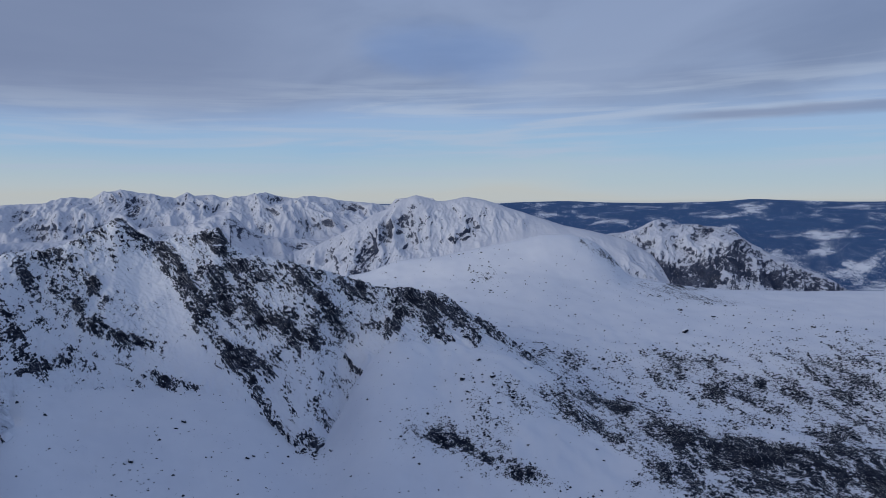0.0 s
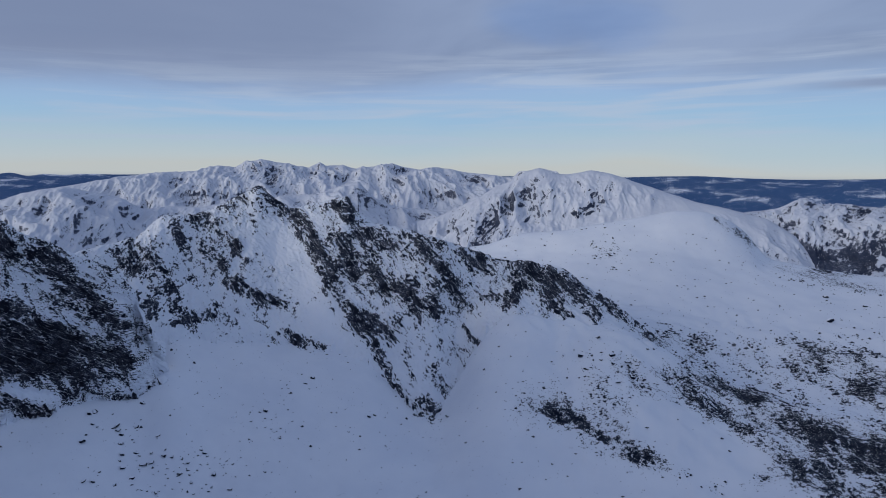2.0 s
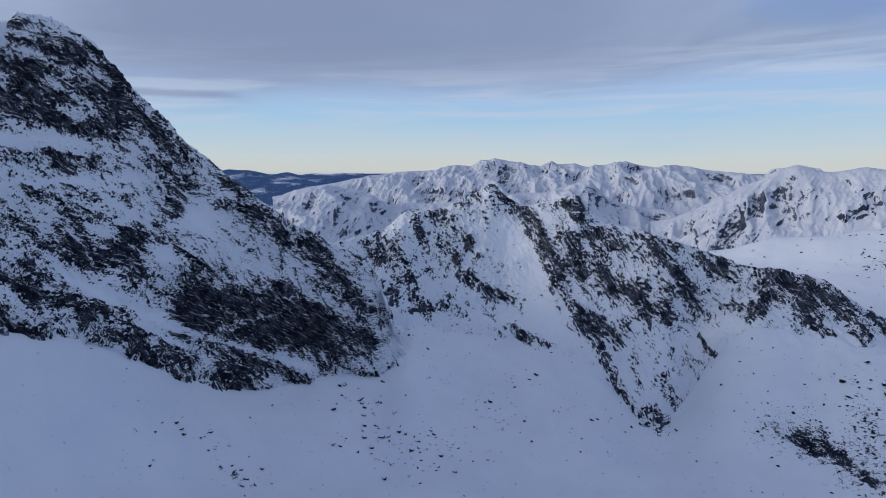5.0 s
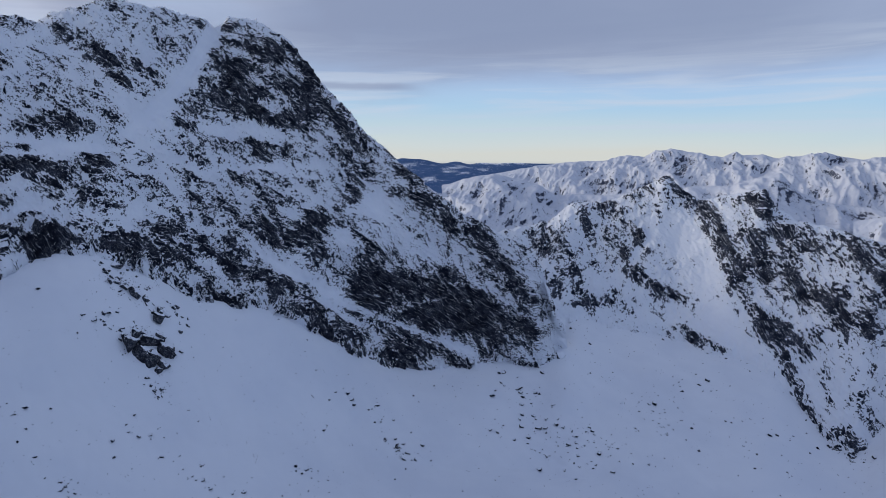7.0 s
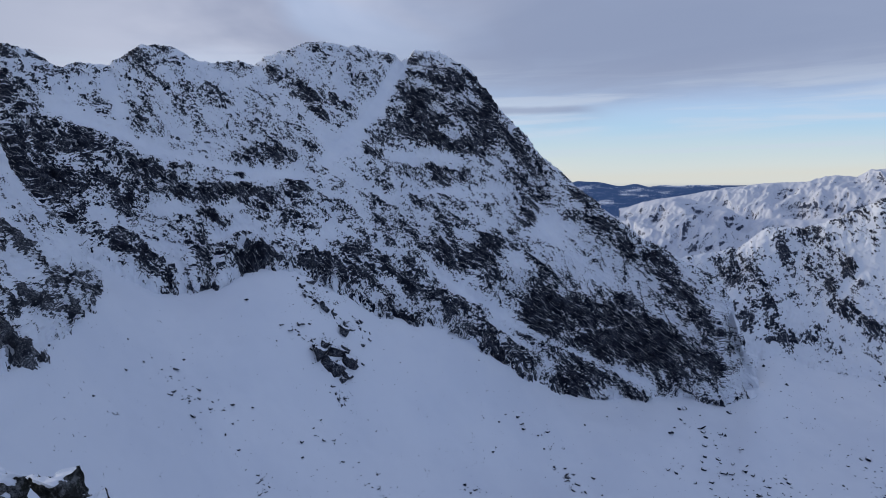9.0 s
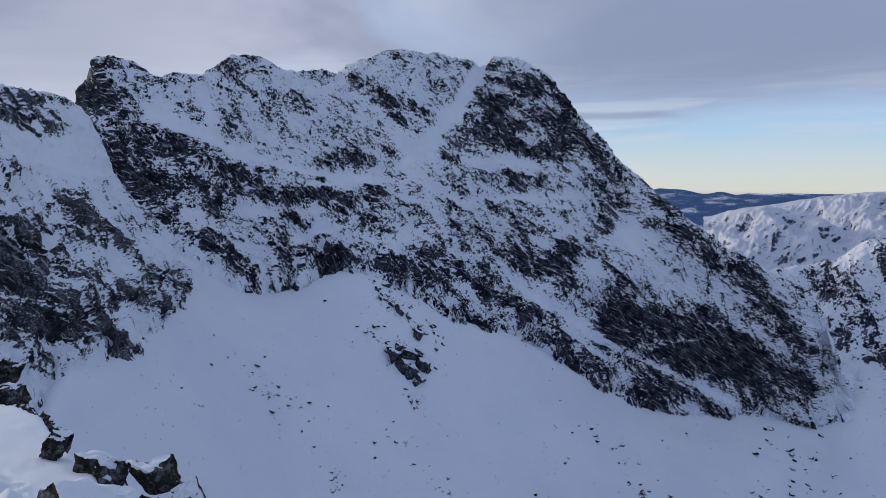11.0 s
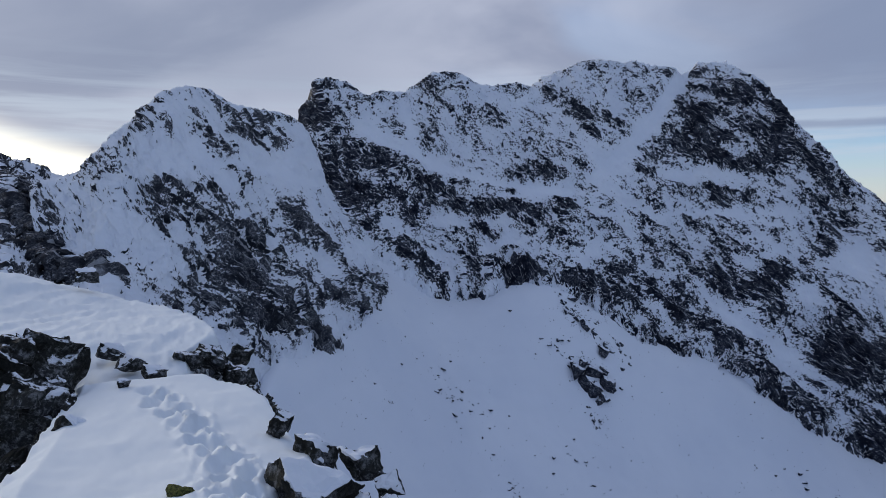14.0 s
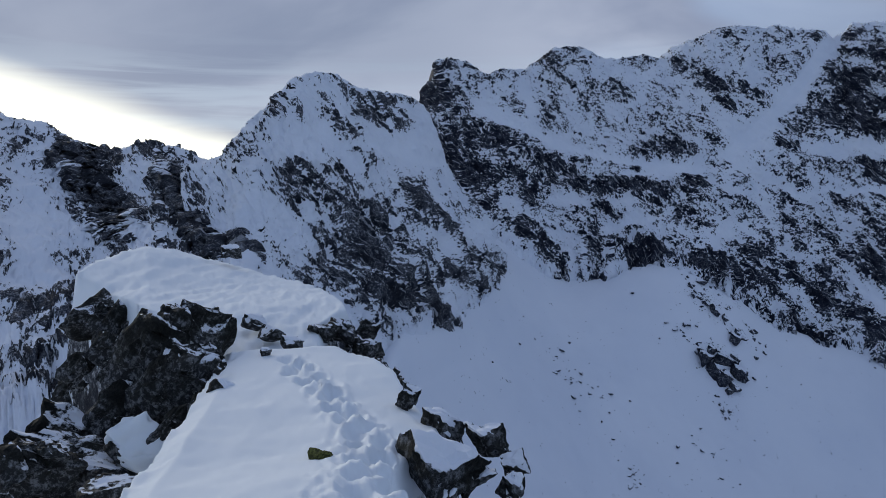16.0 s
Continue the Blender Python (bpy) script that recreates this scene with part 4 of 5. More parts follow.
GROUND_LINES = [
    ring(0.002, (-180, -1.75), (180, -1.75)),
    ring(3, (-180, -3.4), (180, -3.4)),
    ring(14, (-180, -11), (60, -12), (90, -11), (140, -10), (180, -11)),
    ring(60, (-180, -58), (60, -60), (80, -56), (95, -48), (125, -40), (180, -50)),
    ring(200, (-180, -185), (-20, -200), (40, -195), (75, -165), (95, -115), (112, -95), (130, -80), (180, -120)),
    [(-180, 430, -280), (-20, 470, -320), (20, 450, -300), (45, 430, -285), (65, 420, -262), (80, 400, -232), (90, 360, -178), (98, 290, -138), (105, 255, -125), (115, 215, -90), (130, 212, -85), (180, 300, -150)],
    [(-180, 600, -330), (-20, 640, -352), (10, 640, -346), (35, 640, -330), (50, 600, -298), (65, 550, -232), (80, 530, -176), (88, 480, -146), (92, 430, -128), (98, 335, -118), (105, 285, -120), (115, 225, -84), (130, 218, -86), (180, 400, -160)],
    [(-180, 800, -345)] + APRON + [(180, 600, -200)],
    [(-180, 1100, -345)] + SHELF + [(180, 900, -250)],
    [(-180, 1500, -330), (-35, 1500, -330), (-20, 1500, -330), (-5, 1480, -300), (8, 1450, -300), (20, 1500, -330), (60, 1500, -330), (180, 1500, -330)],
    [(-180, 1850, -310), (-40, 1950, -310), (-22, 1900, -300), (-16, 1850, -268), (-9, 1800, -218), (-3, 1750, -218), (5, 1720, -242), (12, 1700, -272), (25, 1750, -330), (180, 1800, -330)],
    [(-180, 2200, -290), (-60, 2200, -290)] + RIDGE + [(25, 1950, -330), (180, 2000, -330)],
    [(-180, 2600, -420), (-40, 2650, -410), (10, 2300, -400), (180, 2500, -420)],
    [(-180, 3400, -430), (-40, 3400, -430), (50, 3400, -330), (180, 3400, -400)],
    [(-180, 4100, -240), (-40, 4100, -240), (50, 4100, -210), (180, 4100, -230)],
    [(-180, 4600, -95), (-40, 4600, -95), (50, 4600, -95), (180, 4600, -95)],
    [(-180, 4850, -50)] + HORIZON + [(180, 4850, -50)],
]
gb, gd, gh, gplace = sweep(GROUND_LINES, BEARINGS, [3, 5, 8, 14, 22, 40, 55, 30, 40, 28, 28, 24, 24, 60, 60, 40],
                             [12] * 11 + [3, 8, 8, 8, 8, 3])
GP = world_of(gb, gd, gh)
swell = fbm(GP / 160.0, 4) * 5 + fbm(GP / 40.0, 4) * 1.8
hills = fbm(GP / np.array([420.0, 420.0, 300.0]), 5) * 26
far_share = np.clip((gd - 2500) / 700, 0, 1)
GP[..., 2] += swell * np.clip((gd - 180) / 300, 0, 1) * (1 - far_share) * np.clip(np.abs(gplace - 11) * 2, 0.15, 1)[:, None]
moraine = np.clip((12 - gb) / 12, 0, 1) * np.clip((gd - 620) / 200, 0, 1) * np.clip((1700 - gd) / 300, 0, 1)
GP[..., 2] += moraine * (fbm(GP / 75.0, 4, 0.55, True) - 0.4) * 9
GP[..., 2] += hills * far_share * np.clip((4800 - gd) / 500, 0.08, 1)
stones = np.zeros_like(gb)
for sb, sd, sx, sy, weight in SCREE + SCREE_MORE + SCREE_LEFT:
    q = (np.radians(gb - sb) * gd / sx) ** 2 + ((gd - sd) / sy) ** 2
    stones += weight * np.exp(-q * 0.8)
smooth_snow = np.zeros_like(gb)
for sb, sd, sx, sy, weight in LAKE:
    q = (np.radians(gb - sb) * gd / sx) ** 2 + ((gd - sd) / sy) ** 2
    smooth_snow = np.maximum(smooth_snow, weight * np.clip(1.6 - q, 0, 1))
mottle = fbm(np.stack([np.radians(gb) * gd / 38, gd / 60, gd * 0], -1), 5, 0.7)
scree_share = np.clip(stones, 0, 1) * np.clip(0.12 + 2.4 * mottle, 0, 1) * (gd < 2400) * (1 - smooth_snow)
grit = fbm(np.stack([np.radians(gb) * gd / 16, gd / 26, gd * 0 + 4.4], -1), 4, 0.65)
drawn = strokes(gb, gd, gh, GROUND_STROKES)
drawn = np.where(drawn > 0, drawn * np.clip(0.75 + 1.5 * grit, 0.05, 1.5), drawn) * ((gb < 12) & (gd > 600) & (gd < 2400))
scree_share = np.clip(scree_share + 0.5 * np.maximum(drawn, 0) * np.clip(0.4 + 2.0 * mottle, 0, 1), 0, 1) * np.where(drawn < -0.2, 0.0, 1.0)
stones = -0.04 + 0.44 * np.tanh(stones * 2.0) + mottle * np.clip(0.16 + stones * 1.5, 0.10, 0.34)
stones = stones * (1 - smooth_snow) - 0.3 * smooth_snow + 0.75 * drawn
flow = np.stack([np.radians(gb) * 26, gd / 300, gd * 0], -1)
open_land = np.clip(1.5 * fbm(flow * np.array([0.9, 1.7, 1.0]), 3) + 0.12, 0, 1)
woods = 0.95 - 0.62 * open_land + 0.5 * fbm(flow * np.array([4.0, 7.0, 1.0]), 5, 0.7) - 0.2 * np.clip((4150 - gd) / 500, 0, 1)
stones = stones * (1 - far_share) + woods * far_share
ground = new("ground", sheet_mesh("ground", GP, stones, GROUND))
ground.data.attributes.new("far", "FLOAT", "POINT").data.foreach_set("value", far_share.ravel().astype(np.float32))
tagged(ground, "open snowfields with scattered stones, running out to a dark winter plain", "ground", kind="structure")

def tucked(line, left=None, right=None, by=60, drop=15):
    """The line with its ends bent back, so that the sheet closes into the slope behind it."""
    line = sorted(line)
    b, d, h = line[0]
    e, f, g = line[-1]
    return ([(b - right, d + by, h - drop)] if right else []) + line + ([(e + left, f + by, g - drop)] if left else [])


def rooted(line, toward=8, depth=45):
    return [(b, d + toward, h - depth) for b, d, h in line]


crest, foot = tucked(MASSIF_CREST + MASSIF_CREST_LEFT[1:], 1, 0.7, 30, 12), tucked(MASSIF_FOOT, 1, 0.7, 30, 30)
mountain("main_peak", [behind(crest, 120, 130), crest, between(crest, foot, 0.35, 10), between(crest, foot, 0.7, 5), foot, rooted(foot)],
         1150, [8, 130, 140, 120, 10], ROCK_FACE, 0.27, MASSIF_BARE + MASSIF_SNOW, 36, 10.0,
         "steep dark rock pyramid and jagged crest, streaked with snow", jag=0.9, bands=MASSIF_STROKES + MASSIF_STROKES_LEFT, ink=1.0, pieces=[
             ("summit_pyramid", "dark pyramid with banded slabs", 64.5), ("middle_summit", "broken wall under a rimed summit", 77.5),
             ("crest_knoll", "rounded rocky knoll on the crest", 91.0), ("crest_tower", "blunt rock tower", None)])
crest, foot = tucked(DOME_CREST, None, 0.7, 30, 12), tucked(DOME_FOOT, None, 0.7, 30, 25)
mountain("snow_dome", [behind(crest, 70, 90), crest, between(crest, foot, 0.5, 6), foot, rooted(foot, 6, 40)],
         480, [10, 150, 150, 12], ROCK_DOME, 0.20, DOME_BARE + DOME_SNOW, 48, 8.5, "rounded snowy summit above a rimed rock wall", jag=0.25, bands=DOME_STROKES, pieces=[
             ("rock_wall", "frosted rock wall with snow ledges", 101.0), ("snow_cap", "snow slope with rock ribs", None)])
LEFT_CREST += [(108, 570, -5)]
LEFT_FOOT += [(107, 345, -118)]
mountain("rocky_ridge", [behind(LEFT_CREST, 80, 90), LEFT_CREST, between(LEFT_CREST, LEFT_FOOT, 0.5), LEFT_FOOT, rooted(LEFT_FOOT, -10, 30)],
         320, [8, 110, 120, 8], ROCK_DOME, 0.24, LEFT_BARE + LEFT_SNOW, 40, 7.5, "snowy ridge with dark rock towers", jag=0.25, bands=LEFT_STROKES, ink=0.65, bulges=LEFT_BULGES, pieces=[
             ("saddle", "snowy notch with broken rocks", 117.0), ("ridge_flank", "snow slope under dark rock teeth", None)])
ROUND_CREST += [(-21.5, 2850, -380), (-23, 2800, -430)]
crest, foot = tucked(SIDE_CREST, 1.5, 1.2), tucked(SIDE_FOOT, 1.5, 1.2, 60, 40)
mountain("side_peak", [behind(crest, 150, 140), crest, between(crest, foot, 0.5, -10), foot, rooted(foot, -8)],
         760, [8, 130, 130, 12], HAZED_RIDGE, 0.19, SIDE_SNOW, 50, 8.0, "pointed snowy peak with a dark rock rib", foot_snow=0.15, bands=SIDE_STROKES, ink=0.9, pieces=[
             ("rock_shoulder", "dark rock band falling to the snowfield", 9.0), ("rock_rib", "dark rib under a pinnacle", 23.5), ("snow_summit", "pointed snowy top", None)])
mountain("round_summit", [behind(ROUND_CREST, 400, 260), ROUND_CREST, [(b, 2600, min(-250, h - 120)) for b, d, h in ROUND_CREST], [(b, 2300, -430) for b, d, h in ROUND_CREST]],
         600, [6, 90, 60], HAZED_SNOW, 0.06, ROUND_BARE, -35, 22.0, "twin rounded snow summits in the middle distance", [5, 5, 40, 60], jag=0.1, teeth=0, broken=False, pieces=[
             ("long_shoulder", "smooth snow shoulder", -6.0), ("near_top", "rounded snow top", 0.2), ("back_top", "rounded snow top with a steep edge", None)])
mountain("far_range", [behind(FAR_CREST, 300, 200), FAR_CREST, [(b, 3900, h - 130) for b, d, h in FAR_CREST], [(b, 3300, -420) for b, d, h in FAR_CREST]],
         800, [6, 80, 50], HAZED_SNOW, 0.06, FAR_BARE, 10, 36.0, "long far range of snow-covered mountains", [1, 1, 45, 70], relief=0.7, jag=0.12, teeth=0, broken=False, pieces=[
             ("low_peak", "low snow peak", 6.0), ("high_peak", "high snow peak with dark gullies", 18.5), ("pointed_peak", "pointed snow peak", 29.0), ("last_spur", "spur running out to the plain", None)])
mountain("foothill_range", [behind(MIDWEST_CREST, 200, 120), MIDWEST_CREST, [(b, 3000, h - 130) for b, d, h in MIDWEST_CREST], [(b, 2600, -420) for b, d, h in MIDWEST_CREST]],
         520, [6, 80, 50], HAZED_SNOW, 0.09, MID_BARE, 10, 30.0, "snowy spurs with dark valley sides before a far range", [1, 1, 40, 60], relief=0.7, jag=0.12, teeth=0, broken=False, pieces=[
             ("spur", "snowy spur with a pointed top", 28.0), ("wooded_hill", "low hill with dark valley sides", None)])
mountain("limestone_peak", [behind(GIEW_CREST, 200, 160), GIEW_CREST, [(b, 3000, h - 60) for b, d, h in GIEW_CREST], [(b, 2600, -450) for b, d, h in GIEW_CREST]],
         420, [6, 80, 50], HAZED_SNOW, 0.16, GIEW_BARE, -40, 14.0, "pale peak with dark wooded flanks beyond the plateau", [1, 1, 20, 30], jag=0.3, teeth=0, broken=False, pieces=[
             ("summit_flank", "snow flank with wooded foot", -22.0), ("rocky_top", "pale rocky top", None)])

# ---- the crest that the camera stands on: a snowed-up rock arete with a trail of footprints ----
OUTCROP = [
    (117, 13.6, -3.46, 1.43, 1.43, 25), (120.1, 13, -3.56, 1.25, 1.48, 30), (118.7, 12.2, -4, 1.18, 1.18, 40), (115.4, 10.6, -3.7, 0.65,
    0.56, 30), (122, 12.4, -4.43, 1.09, 1.2, 35), (126.3, 12.6, -4.79, 1.33, 1.11, 30), (126.1, 11.4, -4.91, 2, 1.1, 20), (129.4, 11, -4.57,
    1.16, 0.97, 25), (115.8, 14.6, -3.3, 0.9, 0.64, 15), (119.9, 14.6, -3.33, 0.51, 0.64, 60), (123.7, 9, -4.16, 0.71, 0.28, 10), (118.6,
    10.9, -4.15, 0.48, 0.96, 45), (117.1, 12.2, -3.63, 1.18, 0.96, 25)]
UPPER_CRAG = [
    (124, 21, -4.21, 1.29, 1.47, 30), (122.9, 20, -4.38, 0.88, 1.23, 50), (125.6, 18.5, -5.05, 0.58, 0.97, 50), (123.3, 18.5, -4.63, 0.81,
    0.97, 50), (122.7, 25, -4.03, 0.31, 0.75, 20), (126.5, 17, -5.21, 0.45, 0.6, 30)]
RIM_CRAG = [
    (104.1, 15.8, -4, 0.83, 0.61, 15), (102.4, 17.2, -4.3, 0.66, 0.75, 30), (101.9, 15.6, -4.43, 0.77, 0.6, 10), (105.8, 15.4, -3.88, 0.62,
    0.38, 5), (101.1, 14.2, -4.37, 0.57, 0.3, 10), (103.8, 13.2, -4.02, 0.93, 0.16, 3), (103.1, 15.8, -4.29, 0.55, 0.42, 30), (99.7, 12.6,
    -4.05, 0.38, 0.24, 40), (98.7, 11.4, -3.92, 0.3, 0.2, 45)]
DRIFTS = [
    (121.5, 10.5, -4.31, 0.77, 0.83, -35), (115.6, 14, -3.35, 0.61, 0.44, 20)]
STONES = [
    (111.8, 15.5, -3.58, 0.54, 0.3, 20), (110.3, 14.6, -3.68, 0.56, 0.33, 25), (108.7, 13.8, -3.7, 0.44, 0.29, 20), (110.9, 12.4, -3.45,
    0.22, 0.17, 0), (98.3, 9.5, -3.57, 0.25, 0.47, 20), (98.7, 9.1, -3.62, 0.18, 0.29, 30), (113.4, 26.4, -3.25, 0.8, 0.5, 0), (114.9, 10,
    -3.41, 0.39, 0.35, 35), (115.6, 9.3, -3.49, 0.13, 0.24, 60), (114.8, 11, -3.27, 0.14, 0.23, 50)]
SLABS = [
    (95.4, 8.0, -3.28, 0.5, 0.34, 12), (91.1, 7.4, -3.13, 0.4, 0.4, -28), (88.5, 7.2, -3.33, 0.3, 0.16, -18), (95.4, 6.3, -3.0, 0.85, 0.42, 16), (89.0, 6.8, -3.41, 0.36, 0.28, 20), (98.5, 8.8, -3.19, 0.26, 0.34, 25), (91.9, 6.6, -3.29, 0.36, 0.22, -8), (97.1, 7.6, -3.37, 0.3,
    0.14, 14)]
TRAIL = [
    (102.2, 4.8), (101.7, 5.7), (101.9, 6.5), (103.5, 7.7), (105.7, 9.2), (107.2, 10.4), (108.6, 11.8)]
MOSS = [
    (106.4, 6.15, -2.83, 0.28, 0.16)]
NEAR_ROCK = snowy_rock("lichened_rock", 0.10, dark=(0.010, 0.011, 0.011), light=(0.052, 0.053, 0.046), rime=0.3, sharp=0.10, speck=1.3)
NEAR_SNOW = snowy_rock("ridge_snow", 0.22, snow=(0.81, 0.86, 0.90), rime=0.6, sharp=0.10)
CREST_D = [0.3, 1, 3, 5, 6.5, 8, 9.2, 11.8, 13.0, 14.2, 15.5, 17, 19, 22, 25, 27, 28.3, 30, 34]
CREST_Z = [-1.6, -1.68, -2.05, -2.5, -2.85, -3.05, -3.2, -3.46, -3.5, -3.95, -3.85, -3.75, -3.72, -3.75, -3.45, -3.2, -3.3, -4.6, -9.0]
RIGHT_D = [0.3, 3, 5, 6, 6.6, 7.2, 7.9, 9, 10, 11, 12, 12.6, 14, 16, 17.3, 19, 23, 27, 34]
RIGHT_B = [60, 92, 102, 101, 99, 96, 96.6, 98.4, 99.4, 100.2, 102, 104.5, 107, 106.5, 104.2, 104.6, 107, 111, 113]
LEFT_D = [0.3, 3, 5, 6.5, 8.5, 10.5, 12, 13, 15, 18, 22, 25, 28, 34]
LEFT_B = [160, 130, 121.6, 118.5, 116, 114.5, 113.8, 112.5, 114, 119, 122.5, 124.5, 120.5, 119]


def crest_height(b, d):
    """Height of the crest's snow at a bearing and distance, and how bare it is there."""
    z = np.interp(d, CREST_D, CREST_Z)
    right = np.maximum(0, np.radians(np.interp(d, RIGHT_D, RIGHT_B) - b) * d)
    left = np.maximum(0, np.radians(b - np.interp(d, LEFT_D, LEFT_B)) * d)
    z = z + np.interp(d, [13.5, 15, 19, 22, 25, 27], [0, 0.0, 0.02, 0.05, 0.17, 0.3]) * np.clip(np.radians(b - 118) * d, -6, 0)
    z = z - np.interp(d, [4, 6, 10, 12], [0, 0.2, 0.2, 0]) * np.clip(np.radians(104 - b) * d, 0, 2)
    # wind-drawn spines of the snow
    z = z + 0.22 * np.exp(-np.abs(np.radians(b - 120.0) * d) / 0.8) * np.clip((d - 17) / 6, 0, 1)
    z = z + 0.13 * np.exp(-np.abs(np.radians(b - np.interp(d, LEFT_D, LEFT_B)) * d) / 0.4) * np.clip((d - 4) / 2, 0, 1) * np.clip((10.5 - d) / 2, 0, 1)
    z = z - 0.35 * right - 3.6 * np.maximum(0, right - 0.12) - 0.5 * left - np.interp(d, [10, 14], [2.6, 7.0]) * np.maximum(0, left - 0.3)
    return z, right, left


kb, kd = np.meshgrid(np.concatenate([np.linspace(-90, 74, 36), np.linspace(76, 142, 430), np.linspace(144, 270, 30)]), 0.3 * (34 / 0.3) ** np.linspace(0, 1, 330) ** 0.8)
kd[0] = 0.002
kz, k_right, k_left = crest_height(kb, kd)
KP = world_of(kb, kd, kz)
edge = np.clip(np.maximum(k_right, k_left) * 1.6, 0, 1)
KP[..., 2] += fbm(KP / 1.6, 4) * 0.07 + fbm(KP / np.array([0.5, 0.25, 1.0]), 3) * (0.012 + 0.03 * (kd > 14)) + 0.13 * fbm(KP / np.array([2.2, 0.7, 1.0]), 5, 0.6, True) * np.clip((kd - 13) / 3, 0, 1) + edge * fbm(KP / 0.9, 5, 0.55, True) * 0.35
# boot prints in two rows along the trail, trodden into one broken furrow
tb, td = np.array(TRAIL).T
steps = np.arange(4.4, 12.2, 0.30)
rng = np.random.default_rng(4)
trough = np.zeros_like(kz)
for k, sd in enumerate(steps):
    sb = np.interp(sd, td, tb) + math.degrees(((0.14 if k % 2 else -0.14) + rng.normal(0, 0.05)) / sd)
    side = np.radians(kb - sb) * sd
    away = (kd - sd - rng.normal(0, 0.06)) + side * rng.normal(0, 0.35)
    q = np.sqrt((side / rng.uniform(0.09, 0.16)) ** 2 + (away / rng.uniform(0.14, 0.25)) ** 2)
    trough += -rng.uniform(0.06, 0.2) * np.exp(-q**3) + 0.03 * np.exp(-((q - 1.4) ** 2) * 5)
path_gap = np.abs(np.radians(kb - np.interp(kd, td, tb)) * kd + 0.1 * fbm(KP / 0.5, 2))
broken = np.exp(-(path_gap / np.interp(kd, [4, 6.5, 8, 12], [0.55, 0.5, 0.36, 0.3])) ** 6) * ((kd > 4.0) & (kd < 12.4))
lumps = fbm(KP / 0.2, 3, 0.5, True)
trough = np.maximum(trough, -0.26) + broken * (-0.04 + 0.05 * lumps + 0.09 * fbm(KP / 0.25, 3, 0.6))
KP[..., 2] += trough
KP[..., 0] -= REACH
k_bare = -0.25 + 1.3 * np.clip(np.maximum(k_right * 3.5, k_left * np.where(kd < 9.5, 0.75, 1.7)) - 0.3, 0, 0.75) + 0.5 * fbm(KP / 0.7, 4) * edge
tagged(new("snow_crest", sheet_mesh("snow_crest", KP, k_bare, NEAR_SNOW)), "trodden snow crest with a line of deep footprints", "snow ridge", kind="structure")


def block_mesh(name, seed, size, cap, mat, cuts=4, count=15, lies=0.35, fleck=0.3, smooth=False):
    """An angular block of that size, split along flat faces, with snow on what faces up. cap: how readily snow lies on it."""
    r = random.Random(seed)
    bm = bmesh.new()
    for k in range(count):
        v = Vector([r.uniform(-1, 1) for _ in range(3)])
        top = max(abs(c) for c in v)
        v = v / top * r.uniform(0.82, 1.0)
        bm.verts.new((v.x * size[0] / 2, v.y * size[1] / 2, v.z * size[2] / 2))
    hull = bmesh.ops.convex_hull(bm, input=bm.verts)
    bmesh.ops.delete(bm, geom=list({g for g in hull["geom_interior"] + hull["geom_unused"] if isinstance(g, bmesh.types.BMVert)}), context="VERTS")
    bmesh.ops.triangulate(bm, faces=bm.faces)
    bmesh.ops.subdivide_edges(bm, edges=bm.edges, cuts=cuts, use_grid_fill=True)
    bm.normal_update()
    small = min(size)
    shift = Vector((seed * 3.1, seed * 1.7, 0))
    for v in bm.verts:
        n = noise.fractal((v.co + shift) / (small * 0.45), 0.8, 2.0, 4)
        crack = abs(noise.noise((v.co + shift) / (small * 0.6)))
        v.co += v.normal * small * (0.10 * n - 0.10 * max(0.0, 0.12 - crack) / 0.12)
    bm.normal_update()
    me = bpy.data.meshes.new(name)
    bm.to_mesh(me)
    bare = []
    bm.verts.ensure_lookup_table()
    for v in bm.verts:
        bare.append(1.15 - cap * max(0.0, min(1.0, (v.normal.z - lies) / 0.3)) + fleck * noise.fractal(v.co / (small * 0.3) + shift, 0.7, 2.0, 3))
    bm.free()
    me.attributes.new("rock", "FLOAT", "POINT").data.foreach_set("value", bare)
    if smooth:
        me.polygons.foreach_set("use_smooth", [True] * len(me.polygons))
    me.materials.append(mat)
    return me


def placed(ob, b, d, z, tilt, lean=0.0):
    a = radians(b)
    ob.matrix_basis = Matrix.Translation((-d * math.sin(a) - REACH, d * math.cos(a), z)) @ pose(0, 0, 0, 0, 0, b) @ pose(0, 0, 0, lean, tilt, 0)
    return ob


